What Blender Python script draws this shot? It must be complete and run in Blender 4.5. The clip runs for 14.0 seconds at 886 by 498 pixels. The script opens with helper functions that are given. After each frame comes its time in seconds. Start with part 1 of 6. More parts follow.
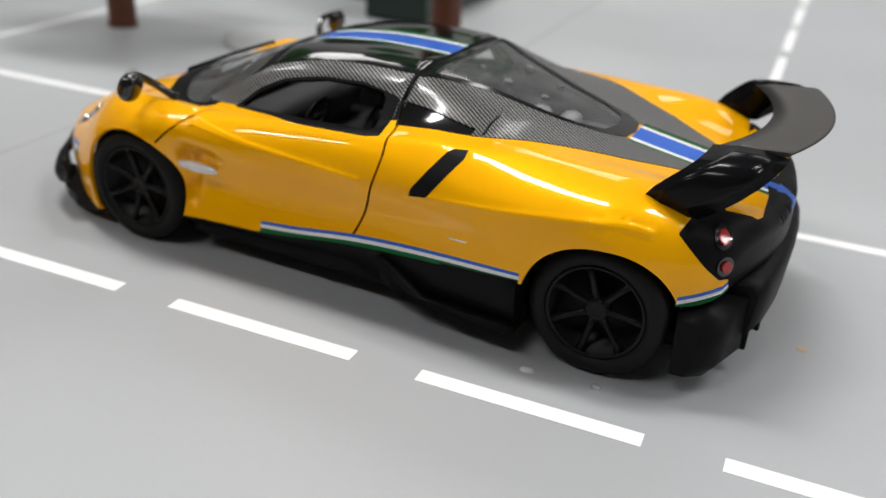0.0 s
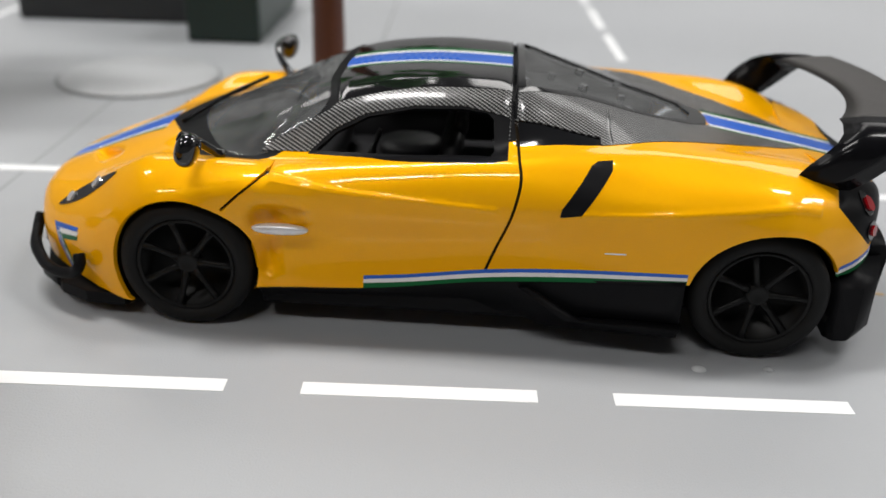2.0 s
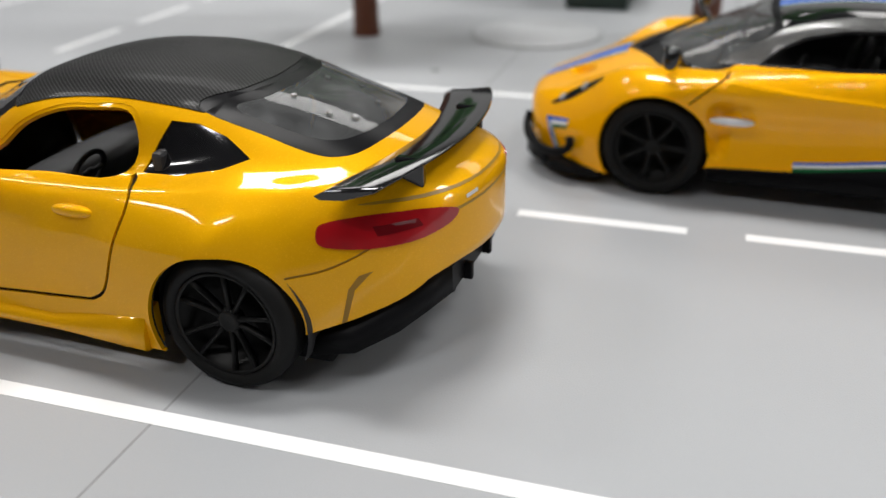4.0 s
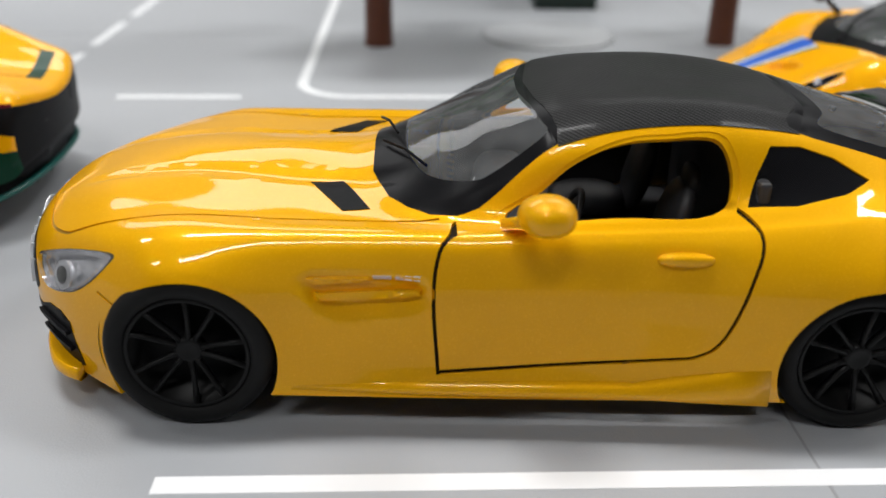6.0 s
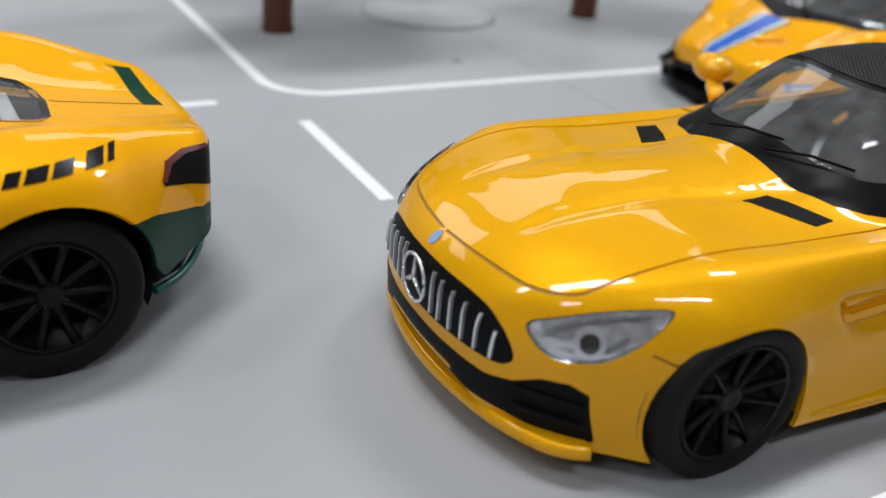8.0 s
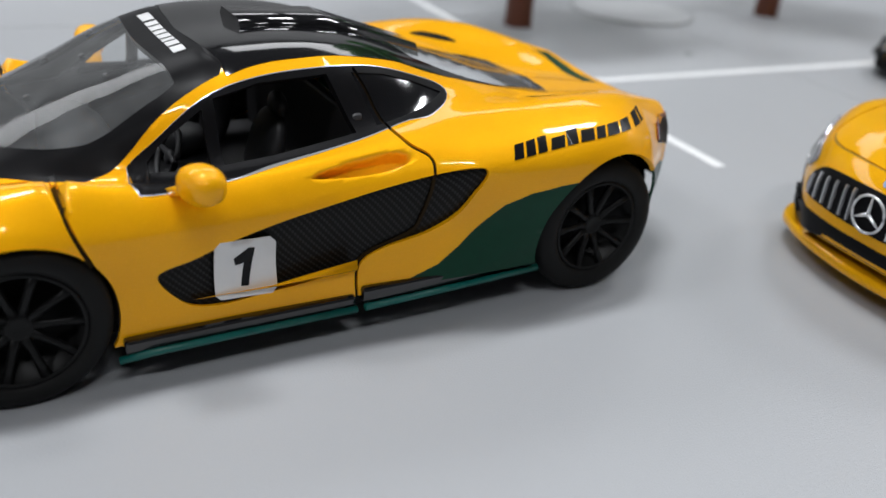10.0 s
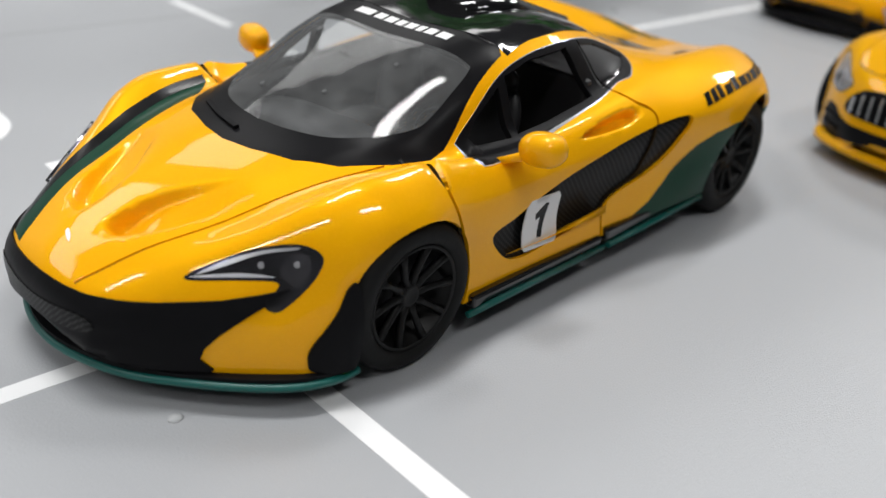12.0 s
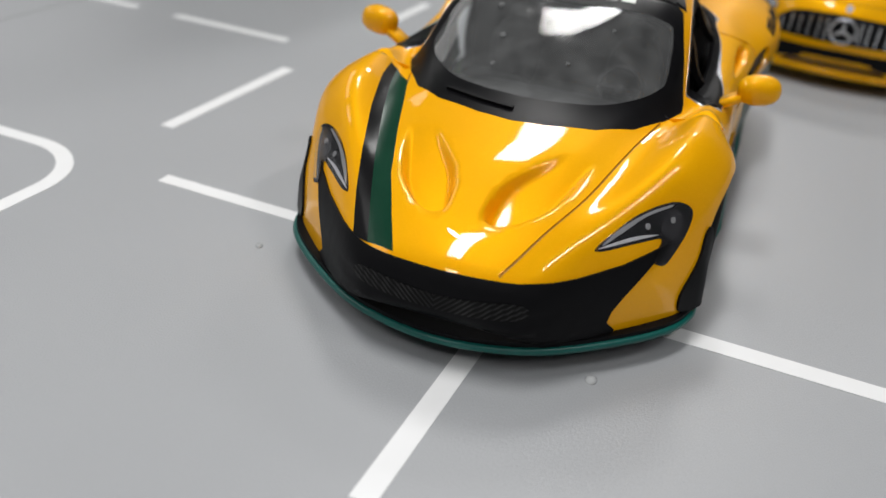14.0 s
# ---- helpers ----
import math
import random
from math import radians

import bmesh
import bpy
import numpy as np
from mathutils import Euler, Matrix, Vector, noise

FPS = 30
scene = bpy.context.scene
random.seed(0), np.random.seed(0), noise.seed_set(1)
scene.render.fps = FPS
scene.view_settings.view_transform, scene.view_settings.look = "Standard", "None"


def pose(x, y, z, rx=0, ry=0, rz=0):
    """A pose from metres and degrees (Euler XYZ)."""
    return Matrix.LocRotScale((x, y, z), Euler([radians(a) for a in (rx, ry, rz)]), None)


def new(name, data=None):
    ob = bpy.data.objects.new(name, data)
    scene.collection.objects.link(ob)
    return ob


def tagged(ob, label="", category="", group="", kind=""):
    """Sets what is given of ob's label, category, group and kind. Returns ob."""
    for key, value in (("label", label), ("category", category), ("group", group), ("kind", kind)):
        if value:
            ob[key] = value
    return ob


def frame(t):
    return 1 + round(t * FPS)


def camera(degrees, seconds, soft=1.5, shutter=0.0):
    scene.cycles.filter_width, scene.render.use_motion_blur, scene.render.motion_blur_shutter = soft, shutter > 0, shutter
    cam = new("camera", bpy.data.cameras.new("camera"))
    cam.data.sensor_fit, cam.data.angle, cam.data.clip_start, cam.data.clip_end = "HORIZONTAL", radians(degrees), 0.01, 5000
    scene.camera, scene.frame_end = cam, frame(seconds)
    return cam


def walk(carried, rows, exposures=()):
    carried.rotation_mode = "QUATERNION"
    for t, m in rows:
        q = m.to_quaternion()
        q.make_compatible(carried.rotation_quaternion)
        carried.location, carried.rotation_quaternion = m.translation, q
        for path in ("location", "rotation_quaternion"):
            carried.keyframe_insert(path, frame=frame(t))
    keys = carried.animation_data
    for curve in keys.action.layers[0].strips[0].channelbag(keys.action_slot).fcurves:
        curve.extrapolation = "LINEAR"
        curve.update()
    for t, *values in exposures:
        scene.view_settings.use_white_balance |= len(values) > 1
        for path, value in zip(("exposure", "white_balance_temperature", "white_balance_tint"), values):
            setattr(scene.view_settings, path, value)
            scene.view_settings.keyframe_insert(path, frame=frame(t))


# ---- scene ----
cam = camera(52.26, 14.0)
# seconds, eye in metres, then yaw, pitch and roll in degrees
PATH = [
    (0, 0.07546, -0.08908, 0.06532, 21.807, -26.384, 3.433),
    (0.5, 0.05841, -0.09300, 0.06414, 15.210, -25.647, 3.221),
    (1, 0.04143, -0.09300, 0.06274, 10.146, -25.578, 2.586),
    (1.5, 0.02882, -0.09276, 0.06318, 4.300, -25.448, 1.977),
    (2, 0.01764, -0.09279, 0.06313, 0.600, -25.535, 1.779),
    (2.5, 0.01372, -0.09824, 0.06472, 0.398, -25.629, 1.447),
    (3, 0.01277, -0.11849, 0.06668, 11.372, -25.303, -1.113),
    (3.5, 0.00900, -0.13393, 0.06703, 17.822, -25.464, -1.689),
    (4, -0.00561, -0.14275, 0.06308, 18.105, -25.813, -0.979),
    (4.2, -0.01497, -0.14661, 0.06151, 17.000, -25.767, -0.603),
    (6.3, -0.12109, -0.14276, 0.06198, -5.927, -25.747, 0.679),
    (6.5, -0.12948, -0.14059, 0.06158, -8.489, -25.906, 0.675),
    (7, -0.15049, -0.13100, 0.06300, -15.650, -25.852, 1.648),
    (7.5, -0.17495, -0.12138, 0.06126, -23.018, -26.326, 3.456),
    (8, -0.19485, -0.10984, 0.06078, -30.033, -26.783, 5.239),
    (8.5, -0.21473, -0.10693, 0.05987, -33.011, -26.353, 5.927),
    (9, -0.23222, -0.10771, 0.06063, -30.680, -26.654, 5.880),
    (9.2, -0.23784, -0.10947, 0.06090, -27.801, -26.946, 5.597),
    (11.3, -0.30402, -0.09949, 0.06170, -36.659, -26.921, 5.090),
    (11.5, -0.31043, -0.09554, 0.06132, -39.449, -26.828, 5.416),
    (12, -0.32175, -0.08718, 0.06144, -44.691, -27.438, 4.890),
    (12.5, -0.34411, -0.07298, 0.06178, -52.717, -27.644, 5.002),
    (13, -0.36105, -0.05653, 0.06200, 300.076, -28.086, 5.653),
    (13.5, -0.36725, -0.04480, 0.06179, 294.501, -28.583, 5.591),
    (14, -0.37250, -0.02806, 0.06189, 290.810, -29.229, 5.676),
]


def aimed(x, y, z, yaw, pitch, roll):
    return pose(x, y, z, 0, 0, yaw) @ pose(0, 0, 0, 90 + pitch, 0, 0) @ pose(0, 0, 0, 0, 0, roll)


walk(cam, [(t, aimed(*p)) for t, *p in PATH], [(0, 0.19, 6480, 10), (4.2, 0.19, 6440, 10), (6.3, 0.12, 6300, 10), (7.4, -0.01, 6180, 10), (9.2, 0.01, 6050, 10), (11.3, 0.19, 6300, 10), (12, 0.09, 6350, 10), (12.6, -0.17, 6400, 10), (14, -0.25, 6400, 10)])

# ---- world, lamps ----
world = bpy.data.worlds.new("room_light")
scene.world = world
world.use_nodes = True
world.node_tree.nodes["Background"].inputs[0].default_value = (0.86, 0.93, 1.0, 1)
world.node_tree.nodes["Background"].inputs[1].default_value = 0.10


def area(name, x, y, z, sx, sy, power, color=(1, 0.98, 0.95)):
    lamp = bpy.data.lights.new(name, "AREA")
    lamp.shape, lamp.size, lamp.size_y, lamp.energy, lamp.color = "RECTANGLE", sx, sy, power, color
    ob = new(name, lamp)
    ob.matrix_world = pose(x, y, z)
    return ob


# square fluorescent ceiling panels over the table; the last two are added background fill
for x, y, p, w, d in ((-0.35, 0.3, 17, 0.6, 0.2), (1.05, 0.4, 14, 0.6, 0.22), (2.45, 0.2, 20, 0.6, 0.4), (-1.75, 0.3, 9, 0.6, 0.18), (-1.75, -1.0, 9, 0.6, 0.18), (-0.35, -1.1, 9, 0.6, 0.15), (-1.1, 2.2, 20, 1.9, 0.9), (1.1, 2.2, 14, 1.9, 0.9)):
    area("ceiling_or_fill_lamp", x, y, 1.72, w, d, p)
# a slight depth of field, as the close lens gives it
cam.data.dof.use_dof, cam.data.dof.focus_distance, cam.data.dof.aperture_fstop = True, 0.108, 22

# ---- materials ----
def nodes_of(name):
    m = bpy.data.materials.new(name)
    m.use_nodes = True
    return m, m.node_tree.nodes, m.node_tree.links, m.node_tree.nodes["Principled BSDF"]


def noise_to(nodes, links, scale, detail=4.0):
    tc = nodes.new("ShaderNodeTexCoord")
    n = nodes.new("ShaderNodeTexNoise")
    n.inputs["Scale"].default_value, n.inputs["Detail"].default_value = scale, detail
    links.new(tc.outputs["Object"], n.inputs["Vector"])
    return n


def ramp(nodes, links, src, stops):
    r = nodes.new("ShaderNodeValToRGB")
    while len(r.color_ramp.elements) < len(stops):
        r.color_ramp.elements.new(0.5)
    for e, (p, c) in zip(r.color_ramp.elements, stops):
        e.position, e.color = p, (*c, 1)
    links.new(src, r.inputs[0])
    return r


def bump(nodes, links, src, strength, distance, bsdf):
    b = nodes.new("ShaderNodeBump")
    b.inputs["Strength"].default_value, b.inputs["Distance"].default_value = strength, distance
    links.new(src, b.inputs["Height"])
    links.new(b.outputs[0], bsdf.inputs["Normal"])


def scaled(c, k):
    return tuple(min(1, v * k) for v in c)


def plain(name, color, rough=0.4, metal=0.0, coat=0.0, var=0.12, scale=600, bumpy=0.0, spec=0.5):
    """A surface with two scales of slight variation in colour and gloss."""
    m, nodes, links, b = nodes_of(name)
    fine, wide = noise_to(nodes, links, scale), noise_to(nodes, links, scale / 14, 2)
    mix = nodes.new("ShaderNodeMath")
    mix.operation = "MULTIPLY_ADD"
    mix.inputs[1].default_value = 0.5
    links.new(fine.outputs[0], mix.inputs[0])
    half = nodes.new("ShaderNodeMath")
    half.operation = "MULTIPLY"
    half.inputs[1].default_value = 0.5
    links.new(wide.outputs[0], half.inputs[0])
    links.new(half.outputs[0], mix.inputs[2])
    r = ramp(nodes, links, mix.outputs[0], ((0.3, scaled(color, 1 - var)), (0.7, scaled(color, 1 + var))))
    links.new(r.outputs[0], b.inputs["Base Color"])
    rr = nodes.new("ShaderNodeMapRange")
    rr.inputs["To Min"].default_value, rr.inputs["To Max"].default_value = rough * 0.85, min(1, rough * 1.2)
    links.new(mix.outputs[0], rr.inputs["Value"])
    links.new(rr.outputs[0], b.inputs["Roughness"])
    b.inputs["Metallic"].default_value = metal
    b.inputs["Specular IOR Level"].default_value = spec
    b.inputs["Coat Weight"].default_value, b.inputs["Coat Roughness"].default_value = coat, 0.04
    if bumpy:
        bump(nodes, links, fine.outputs[0], bumpy, 0.0002, b)
    return m


def car_paint(name, color, flake, metal=0.0):
    """Glossy toy enamel: colour coat with fine metal flake under a clear coat with slight orange peel."""
    m, nodes, links, b = nodes_of(name)
    tc = nodes.new("ShaderNodeTexCoord")
    v = nodes.new("ShaderNodeTexVoronoi")
    v.inputs["Scale"].default_value = 9000
    links.new(tc.outputs["Object"], v.inputs["Vector"])
    wide = noise_to(nodes, links, 70, 3)
    r = ramp(nodes, links, wide.outputs[0], ((0.25, scaled(color, 0.94)), (0.75, scaled(color, 1.05))))
    mix = nodes.new("ShaderNodeMix")
    mix.data_type, mix.blend_type = "RGBA", "ADD"
    sparkle = ramp(nodes, links, v.outputs["Color"], ((0.72, (0, 0, 0)), (0.95, scaled((0.9, 0.7, 0.1), flake))))
    mix.inputs[0].default_value = 1
    links.new(r.outputs[0], mix.inputs[6])
    links.new(sparkle.outputs[0], mix.inputs[7])
    links.new(mix.outputs[2], b.inputs["Base Color"])
    b.inputs["Metallic"].default_value = metal
    b.inputs["Roughness"].default_value = 0.42
    b.inputs["Specular IOR Level"].default_value = 0.02
    b.inputs["Coat Weight"].default_value, b.inputs["Coat Roughness"].default_value, b.inputs["Coat IOR"].default_value = 0.72, 0.02, 1.46
    peel = noise_to(nodes, links, 420, 2)
    bump(nodes, links, peel.outputs[0], 0.05, 0.0004, b)
    return m


def carbon(name, size, light=0.3, dark=0.003, rough=0.28, coat=0.4):
    """Printed twill: fine diagonal rows of short dashes, folded over the car's flanks."""
    m, nodes, links, b = nodes_of(name)
    tc = nodes.new("ShaderNodeTexCoord")
    sep = nodes.new("ShaderNodeSeparateXYZ")
    links.new(tc.outputs["Object"], sep.inputs[0])

    def calc(op, a, b_=None):
        n = nodes.new("ShaderNodeMath")
        n.operation = op
        for k, v in enumerate((a, b_)):
            if isinstance(v, (int, float)):
                n.inputs[k].default_value = v
            elif v is not None:
                links.new(v, n.inputs[k])
        return n.outputs[0]

    along = sep.outputs[0]
    over = calc("SUBTRACT", sep.outputs[2], calc("ABSOLUTE", sep.outputs[1]))
    rows = calc("SINE", calc("MULTIPLY", calc("ADD", along, over), 2 * math.pi / size))
    dashes = calc("SINE", calc("MULTIPLY", calc("SUBTRACT", along, calc("MULTIPLY", over, 0.6)), 2 * math.pi / (size * 0.62)))
    weave = calc("ADD", calc("MULTIPLY", rows, 0.42), calc("MULTIPLY", dashes, 0.2))
    weave = calc("ADD", weave, 0.42)
    r = ramp(nodes, links, weave, ((0.4, (dark,) * 3), (0.85, (light,) * 3)))
    links.new(r.outputs[0], b.inputs["Base Color"])
    b.inputs["Roughness"].default_value = rough
    b.inputs["Specular IOR Level"].default_value = 0.25 if coat > 0.2 else 0.1
    b.inputs["Coat Weight"].default_value, b.inputs["Coat Roughness"].default_value = coat, 0.1
    bump(nodes, links, weave, 0.2, 0.0001, b)
    return m


def glass(name, tint=(0.9, 0.92, 0.92), rough=0.02, ior=1.5, haze=0.0):
    """A thin clear pane: light goes straight through, the surface mirrors more at a slant and a pale dusting, which
    also stands in for reflected light, dulls it slightly.
    """
    m, nodes, links, b = nodes_of(name)
    clear, gloss, mix, fres = (nodes.new("ShaderNode" + k) for k in ("BsdfTransparent", "BsdfGlossy", "MixShader", "Fresnel"))
    clear.inputs[0].default_value = (*tint, 1)
    fres.inputs["IOR"].default_value = ior
    n = noise_to(nodes, links, 260, 5)
    rr = nodes.new("ShaderNodeMapRange")
    rr.inputs["From Min"].default_value, rr.inputs["From Max"].default_value = 0.5, 0.8
    rr.inputs["To Min"].default_value, rr.inputs["To Max"].default_value = rough, rough + 0.2
    links.new(n.outputs[0], rr.inputs["Value"])
    links.new(rr.outputs[0], gloss.inputs["Roughness"])
    links.new(fres.outputs[0], mix.inputs[0])
    dull, veiled = nodes.new("ShaderNodeBsdfDiffuse"), nodes.new("ShaderNodeMixShader")
    dull.inputs[0].default_value = (0.75, 0.77, 0.78, 1)
    veil = nodes.new("ShaderNodeMapRange")
    veil.inputs["From Min"].default_value, veil.inputs["From Max"].default_value = 0.25, 0.75
    veil.inputs["To Min"].default_value, veil.inputs["To Max"].default_value = haze * 0.6, haze * 1.5
    links.new(n.outputs[0], veil.inputs["Value"])
    links.new(veil.outputs[0], veiled.inputs[0])
    links.new(clear.outputs[0], veiled.inputs[1])
    links.new(dull.outputs[0], veiled.inputs[2])
    links.new(veiled.outputs[0], mix.inputs[1])
    links.new(gloss.outputs[0], mix.inputs[2])
    links.new(mix.outputs[0], nodes["Material Output"].inputs["Surface"])
    return m


YELLOW = car_paint("yellow_enamel", (0.98, 0.445, 0.0), 0.01, 0.15)
FLAKE = car_paint("yellow_flake_enamel", (0.98, 0.45, 0.0), 0.06, 0.15)
GOLD = car_paint("golden_yellow_flake_enamel", (0.83, 0.405, 0.0), 0.1, 0.2)
GLOSS = plain("gloss_black_plastic", (0.006, 0.006, 0.007), 0.1, coat=0.6, spec=0.5)
MATTE = plain("satin_black_plastic", (0.006, 0.006, 0.007), 0.42, bumpy=0.15, spec=0.08)
RUBBER = plain("black_rubber", (0.006, 0.006, 0.006), 0.6, bumpy=0.3, spec=0.2)
RIM = plain("black_wheel_plastic", (0.005, 0.005, 0.005), 0.4, spec=0.18)
GREYBLADE = plain("dark_grey_satin_plastic", (0.05, 0.047, 0.045), 0.5, spec=0.3)
DARK = plain("dark_interior_plastic", (0.022, 0.022, 0.024), 0.5)
GAP = plain("dark_panel_gap", (0.02, 0.012, 0.004), 0.7, spec=0.1)
CHROME = plain("bright_chrome", (0.85, 0.86, 0.88), 0.22, metal=0.7, var=0.05)
SILVER = plain("silver_paint", (0.75, 0.76, 0.79), 0.3, metal=0.3)
def faceted(name, color, scale, metal):
    """Chrome moulded in small facets, as inside a clear lamp."""
    m, nodes, links, b = nodes_of(name)
    tc = nodes.new("ShaderNodeTexCoord")
    v = nodes.new("ShaderNodeTexVoronoi")
    v.inputs["Scale"].default_value = scale
    links.new(tc.outputs["Object"], v.inputs["Vector"])
    r = ramp(nodes, links, v.outputs["Distance"], ((0.1, scaled(color, 1.0)), (0.8, scaled(color, 0.7))))
    links.new(r.outputs[0], b.inputs["Base Color"])
    b.inputs["Metallic"].default_value, b.inputs["Roughness"].default_value = metal, 0.16
    bump(nodes, links, v.outputs["Distance"], 0.4, 0.0003, b)
    return m


LAMPCHROME = faceted("faceted_lamp_chrome", (0.92, 0.93, 0.95), 650, 0.75)
LAMPDARK = faceted("smoked_lamp_chrome", (0.045, 0.045, 0.05), 330, 0.5)
RED = plain("red_lens", (0.3, 0.004, 0.008), 0.16, coat=0.35, var=0.25, scale=300)
BLUE = plain("blue_stripe_print", (0.03, 0.12, 0.52), 0.3, coat=0.1, spec=0.2)
WHITE = plain("white_print", (0.80, 0.80, 0.80), 0.35, coat=0.3, var=0.04)
GREEN = plain("dark_green_print", (0.002, 0.04, 0.02), 0.3, coat=0.06, spec=0.15)
STRIPEGREEN = plain("green_stripe_print", (0.004, 0.11, 0.03), 0.3, coat=0.1, spec=0.2)
TEAL = plain("teal_green_plastic", (0.002, 0.10, 0.085), 0.35, var=0.25)
INK = plain("black_print", (0.006, 0.006, 0.007), 0.25, coat=0.05, spec=0.15)
BORDER = plain("black_glass_border", (0.006, 0.006, 0.007), 0.3, spec=0.08)
CARBON = carbon("carbon_fibre_print", 0.0008)
CARBON_FINE = carbon("fine_carbon_roof_print", 0.0007, light=0.045, dark=0.002, rough=0.45, coat=0.05)
PANE = glass("clear_plastic_pane", (0.72, 0.74, 0.74), ior=1.36, haze=0.09)
PIP = glass("clear_moulding_pip", (0.9, 0.9, 0.9), 0.02, 1.45, 0.12)
LENS = glass("clear_lamp_lens", (0.96, 0.96, 0.98), 0.01)

# ---- building helpers; car sizes are in millimetres, the fronts look along -x ----
MM = 0.001


def bm_object(name, bm, material, parent=None, label=""):
    me = bpy.data.meshes.new(name)
    bm.to_mesh(me)
    bm.free()
    me.materials.append(material)
    ob = new(name, me)
    if parent:
        ob.parent = parent
    return tagged(ob, label=label)


def part(name, bm, material, parent, label=""):
    return bm_object(name, bm, material, parent, label)


def pchip(rows):
    k = np.array(rows, float)
    x, y = k[:, 0], k[:, 1:]
    h = np.diff(x)[:, None]
    d = np.diff(y, axis=0) / h
    m = np.zeros_like(y)
    m[0], m[-1] = d[0], d[-1]
    for i in range(1, len(x) - 1):
        w1, w2 = 2 * h[i] + h[i - 1], h[i] + 2 * h[i - 1]
        ok = d[i - 1] * d[i] > 0
        m[i] = np.where(ok, (w1 + w2) / (w1 / np.where(ok, d[i - 1], 1) + w2 / np.where(ok, d[i], 1)), 0)

    def value(q):
        q = np.clip(np.asarray(q, float), x[0], x[-1])
        i = np.clip(np.searchsorted(x, q) - 1, 0, len(x) - 2)
        t = ((q - x[i]) / (x[i + 1] - x[i]))[..., None]
        hh = (x[i + 1] - x[i])[..., None]
        return ((1 + 2 * t) * (1 - t) ** 2 * y[i] + t * (1 - t) ** 2 * hh * m[i]
                + t * t * (3 - 2 * t) * y[i + 1] + t * t * (t - 1) * hh * m[i + 1])

    return value


def spline(points, closed=True, steps=8):
    """A smooth curve through some points."""
    p = np.array(points, float)
    n, out = len(p), []
    for i in range(n if closed else n - 1):
        a, b, c, d = (p[j % n] if closed else p[min(max(j, 0), n - 1)] for j in (i - 1, i, i + 1, i + 2))
        for s in range(steps):
            t = s / steps
            out.append(b + 0.5 * t * (c - a + t * (2 * a - 5 * b + 4 * c - d + t * (3 * (b - c) + d - a))))
    if not closed:
        out.append(p[-1])
    return np.array(out)


def straight(points, closed=True, step=1.0):
    p, out = np.array(points, float), []
    for i in range(len(p) if closed else len(p) - 1):
        a, b = p[i], p[(i + 1) % len(p)]
        n = max(1, int(np.linalg.norm(b - a) / step))
        out += [a + (b - a) * s / n for s in range(n)]
    if not closed:
        out.append(p[-1])
    return np.array(out)


def band(points, width, smooth=True):
    """The outline of a thin line through some points."""
    c = spline(points, False, 6) if smooth else straight(points, False)
    t = np.gradient(c, axis=0)
    t /= np.linalg.norm(t, axis=1)[:, None] + 1e-9
    n = np.stack([-t[:, 1], t[:, 0]], 1) * width / 2
    return np.concatenate([c + n, (c - n)[::-1]])


def circle(x, z, r, n=56):
    a = np.linspace(0, 2 * np.pi, n, endpoint=False)
    return np.stack([x + r * np.cos(a), z + r * np.sin(a)], 1)


def inside(poly, q):
    x, y = q[:, 0][:, None], q[:, 1][:, None]
    a, b = poly, np.roll(poly, -1, 0)
    cross = (a[:, 1] > y) != (b[:, 1] > y)
    at = (b[:, 0] - a[:, 0]) * (y - a[:, 1]) / np.where(b[:, 1] == a[:, 1], 1e-12, b[:, 1] - a[:, 1]) + a[:, 0]
    return ((x < at) & cross).sum(1) % 2 == 1


def far_from(poly, q):
    """Distance from points to an outline."""
    a, b = poly, np.roll(poly, -1, 0)
    ab = b - a
    t = np.clip(((q[:, None] - a) * ab).sum(-1) / ((ab * ab).sum(-1) + 1e-12), 0, 1)
    return np.linalg.norm(q[:, None] - a - t[..., None] * ab, axis=-1).min(1)


def triangulate(points, edges):
    from mathutils.geometry import delaunay_2d_cdt
    v, _, f, *_ = delaunay_2d_cdt([Vector(p) for p in points], edges, [], 0, 1e-5)
    return np.array([tuple(p) for p in v]), np.array(f)


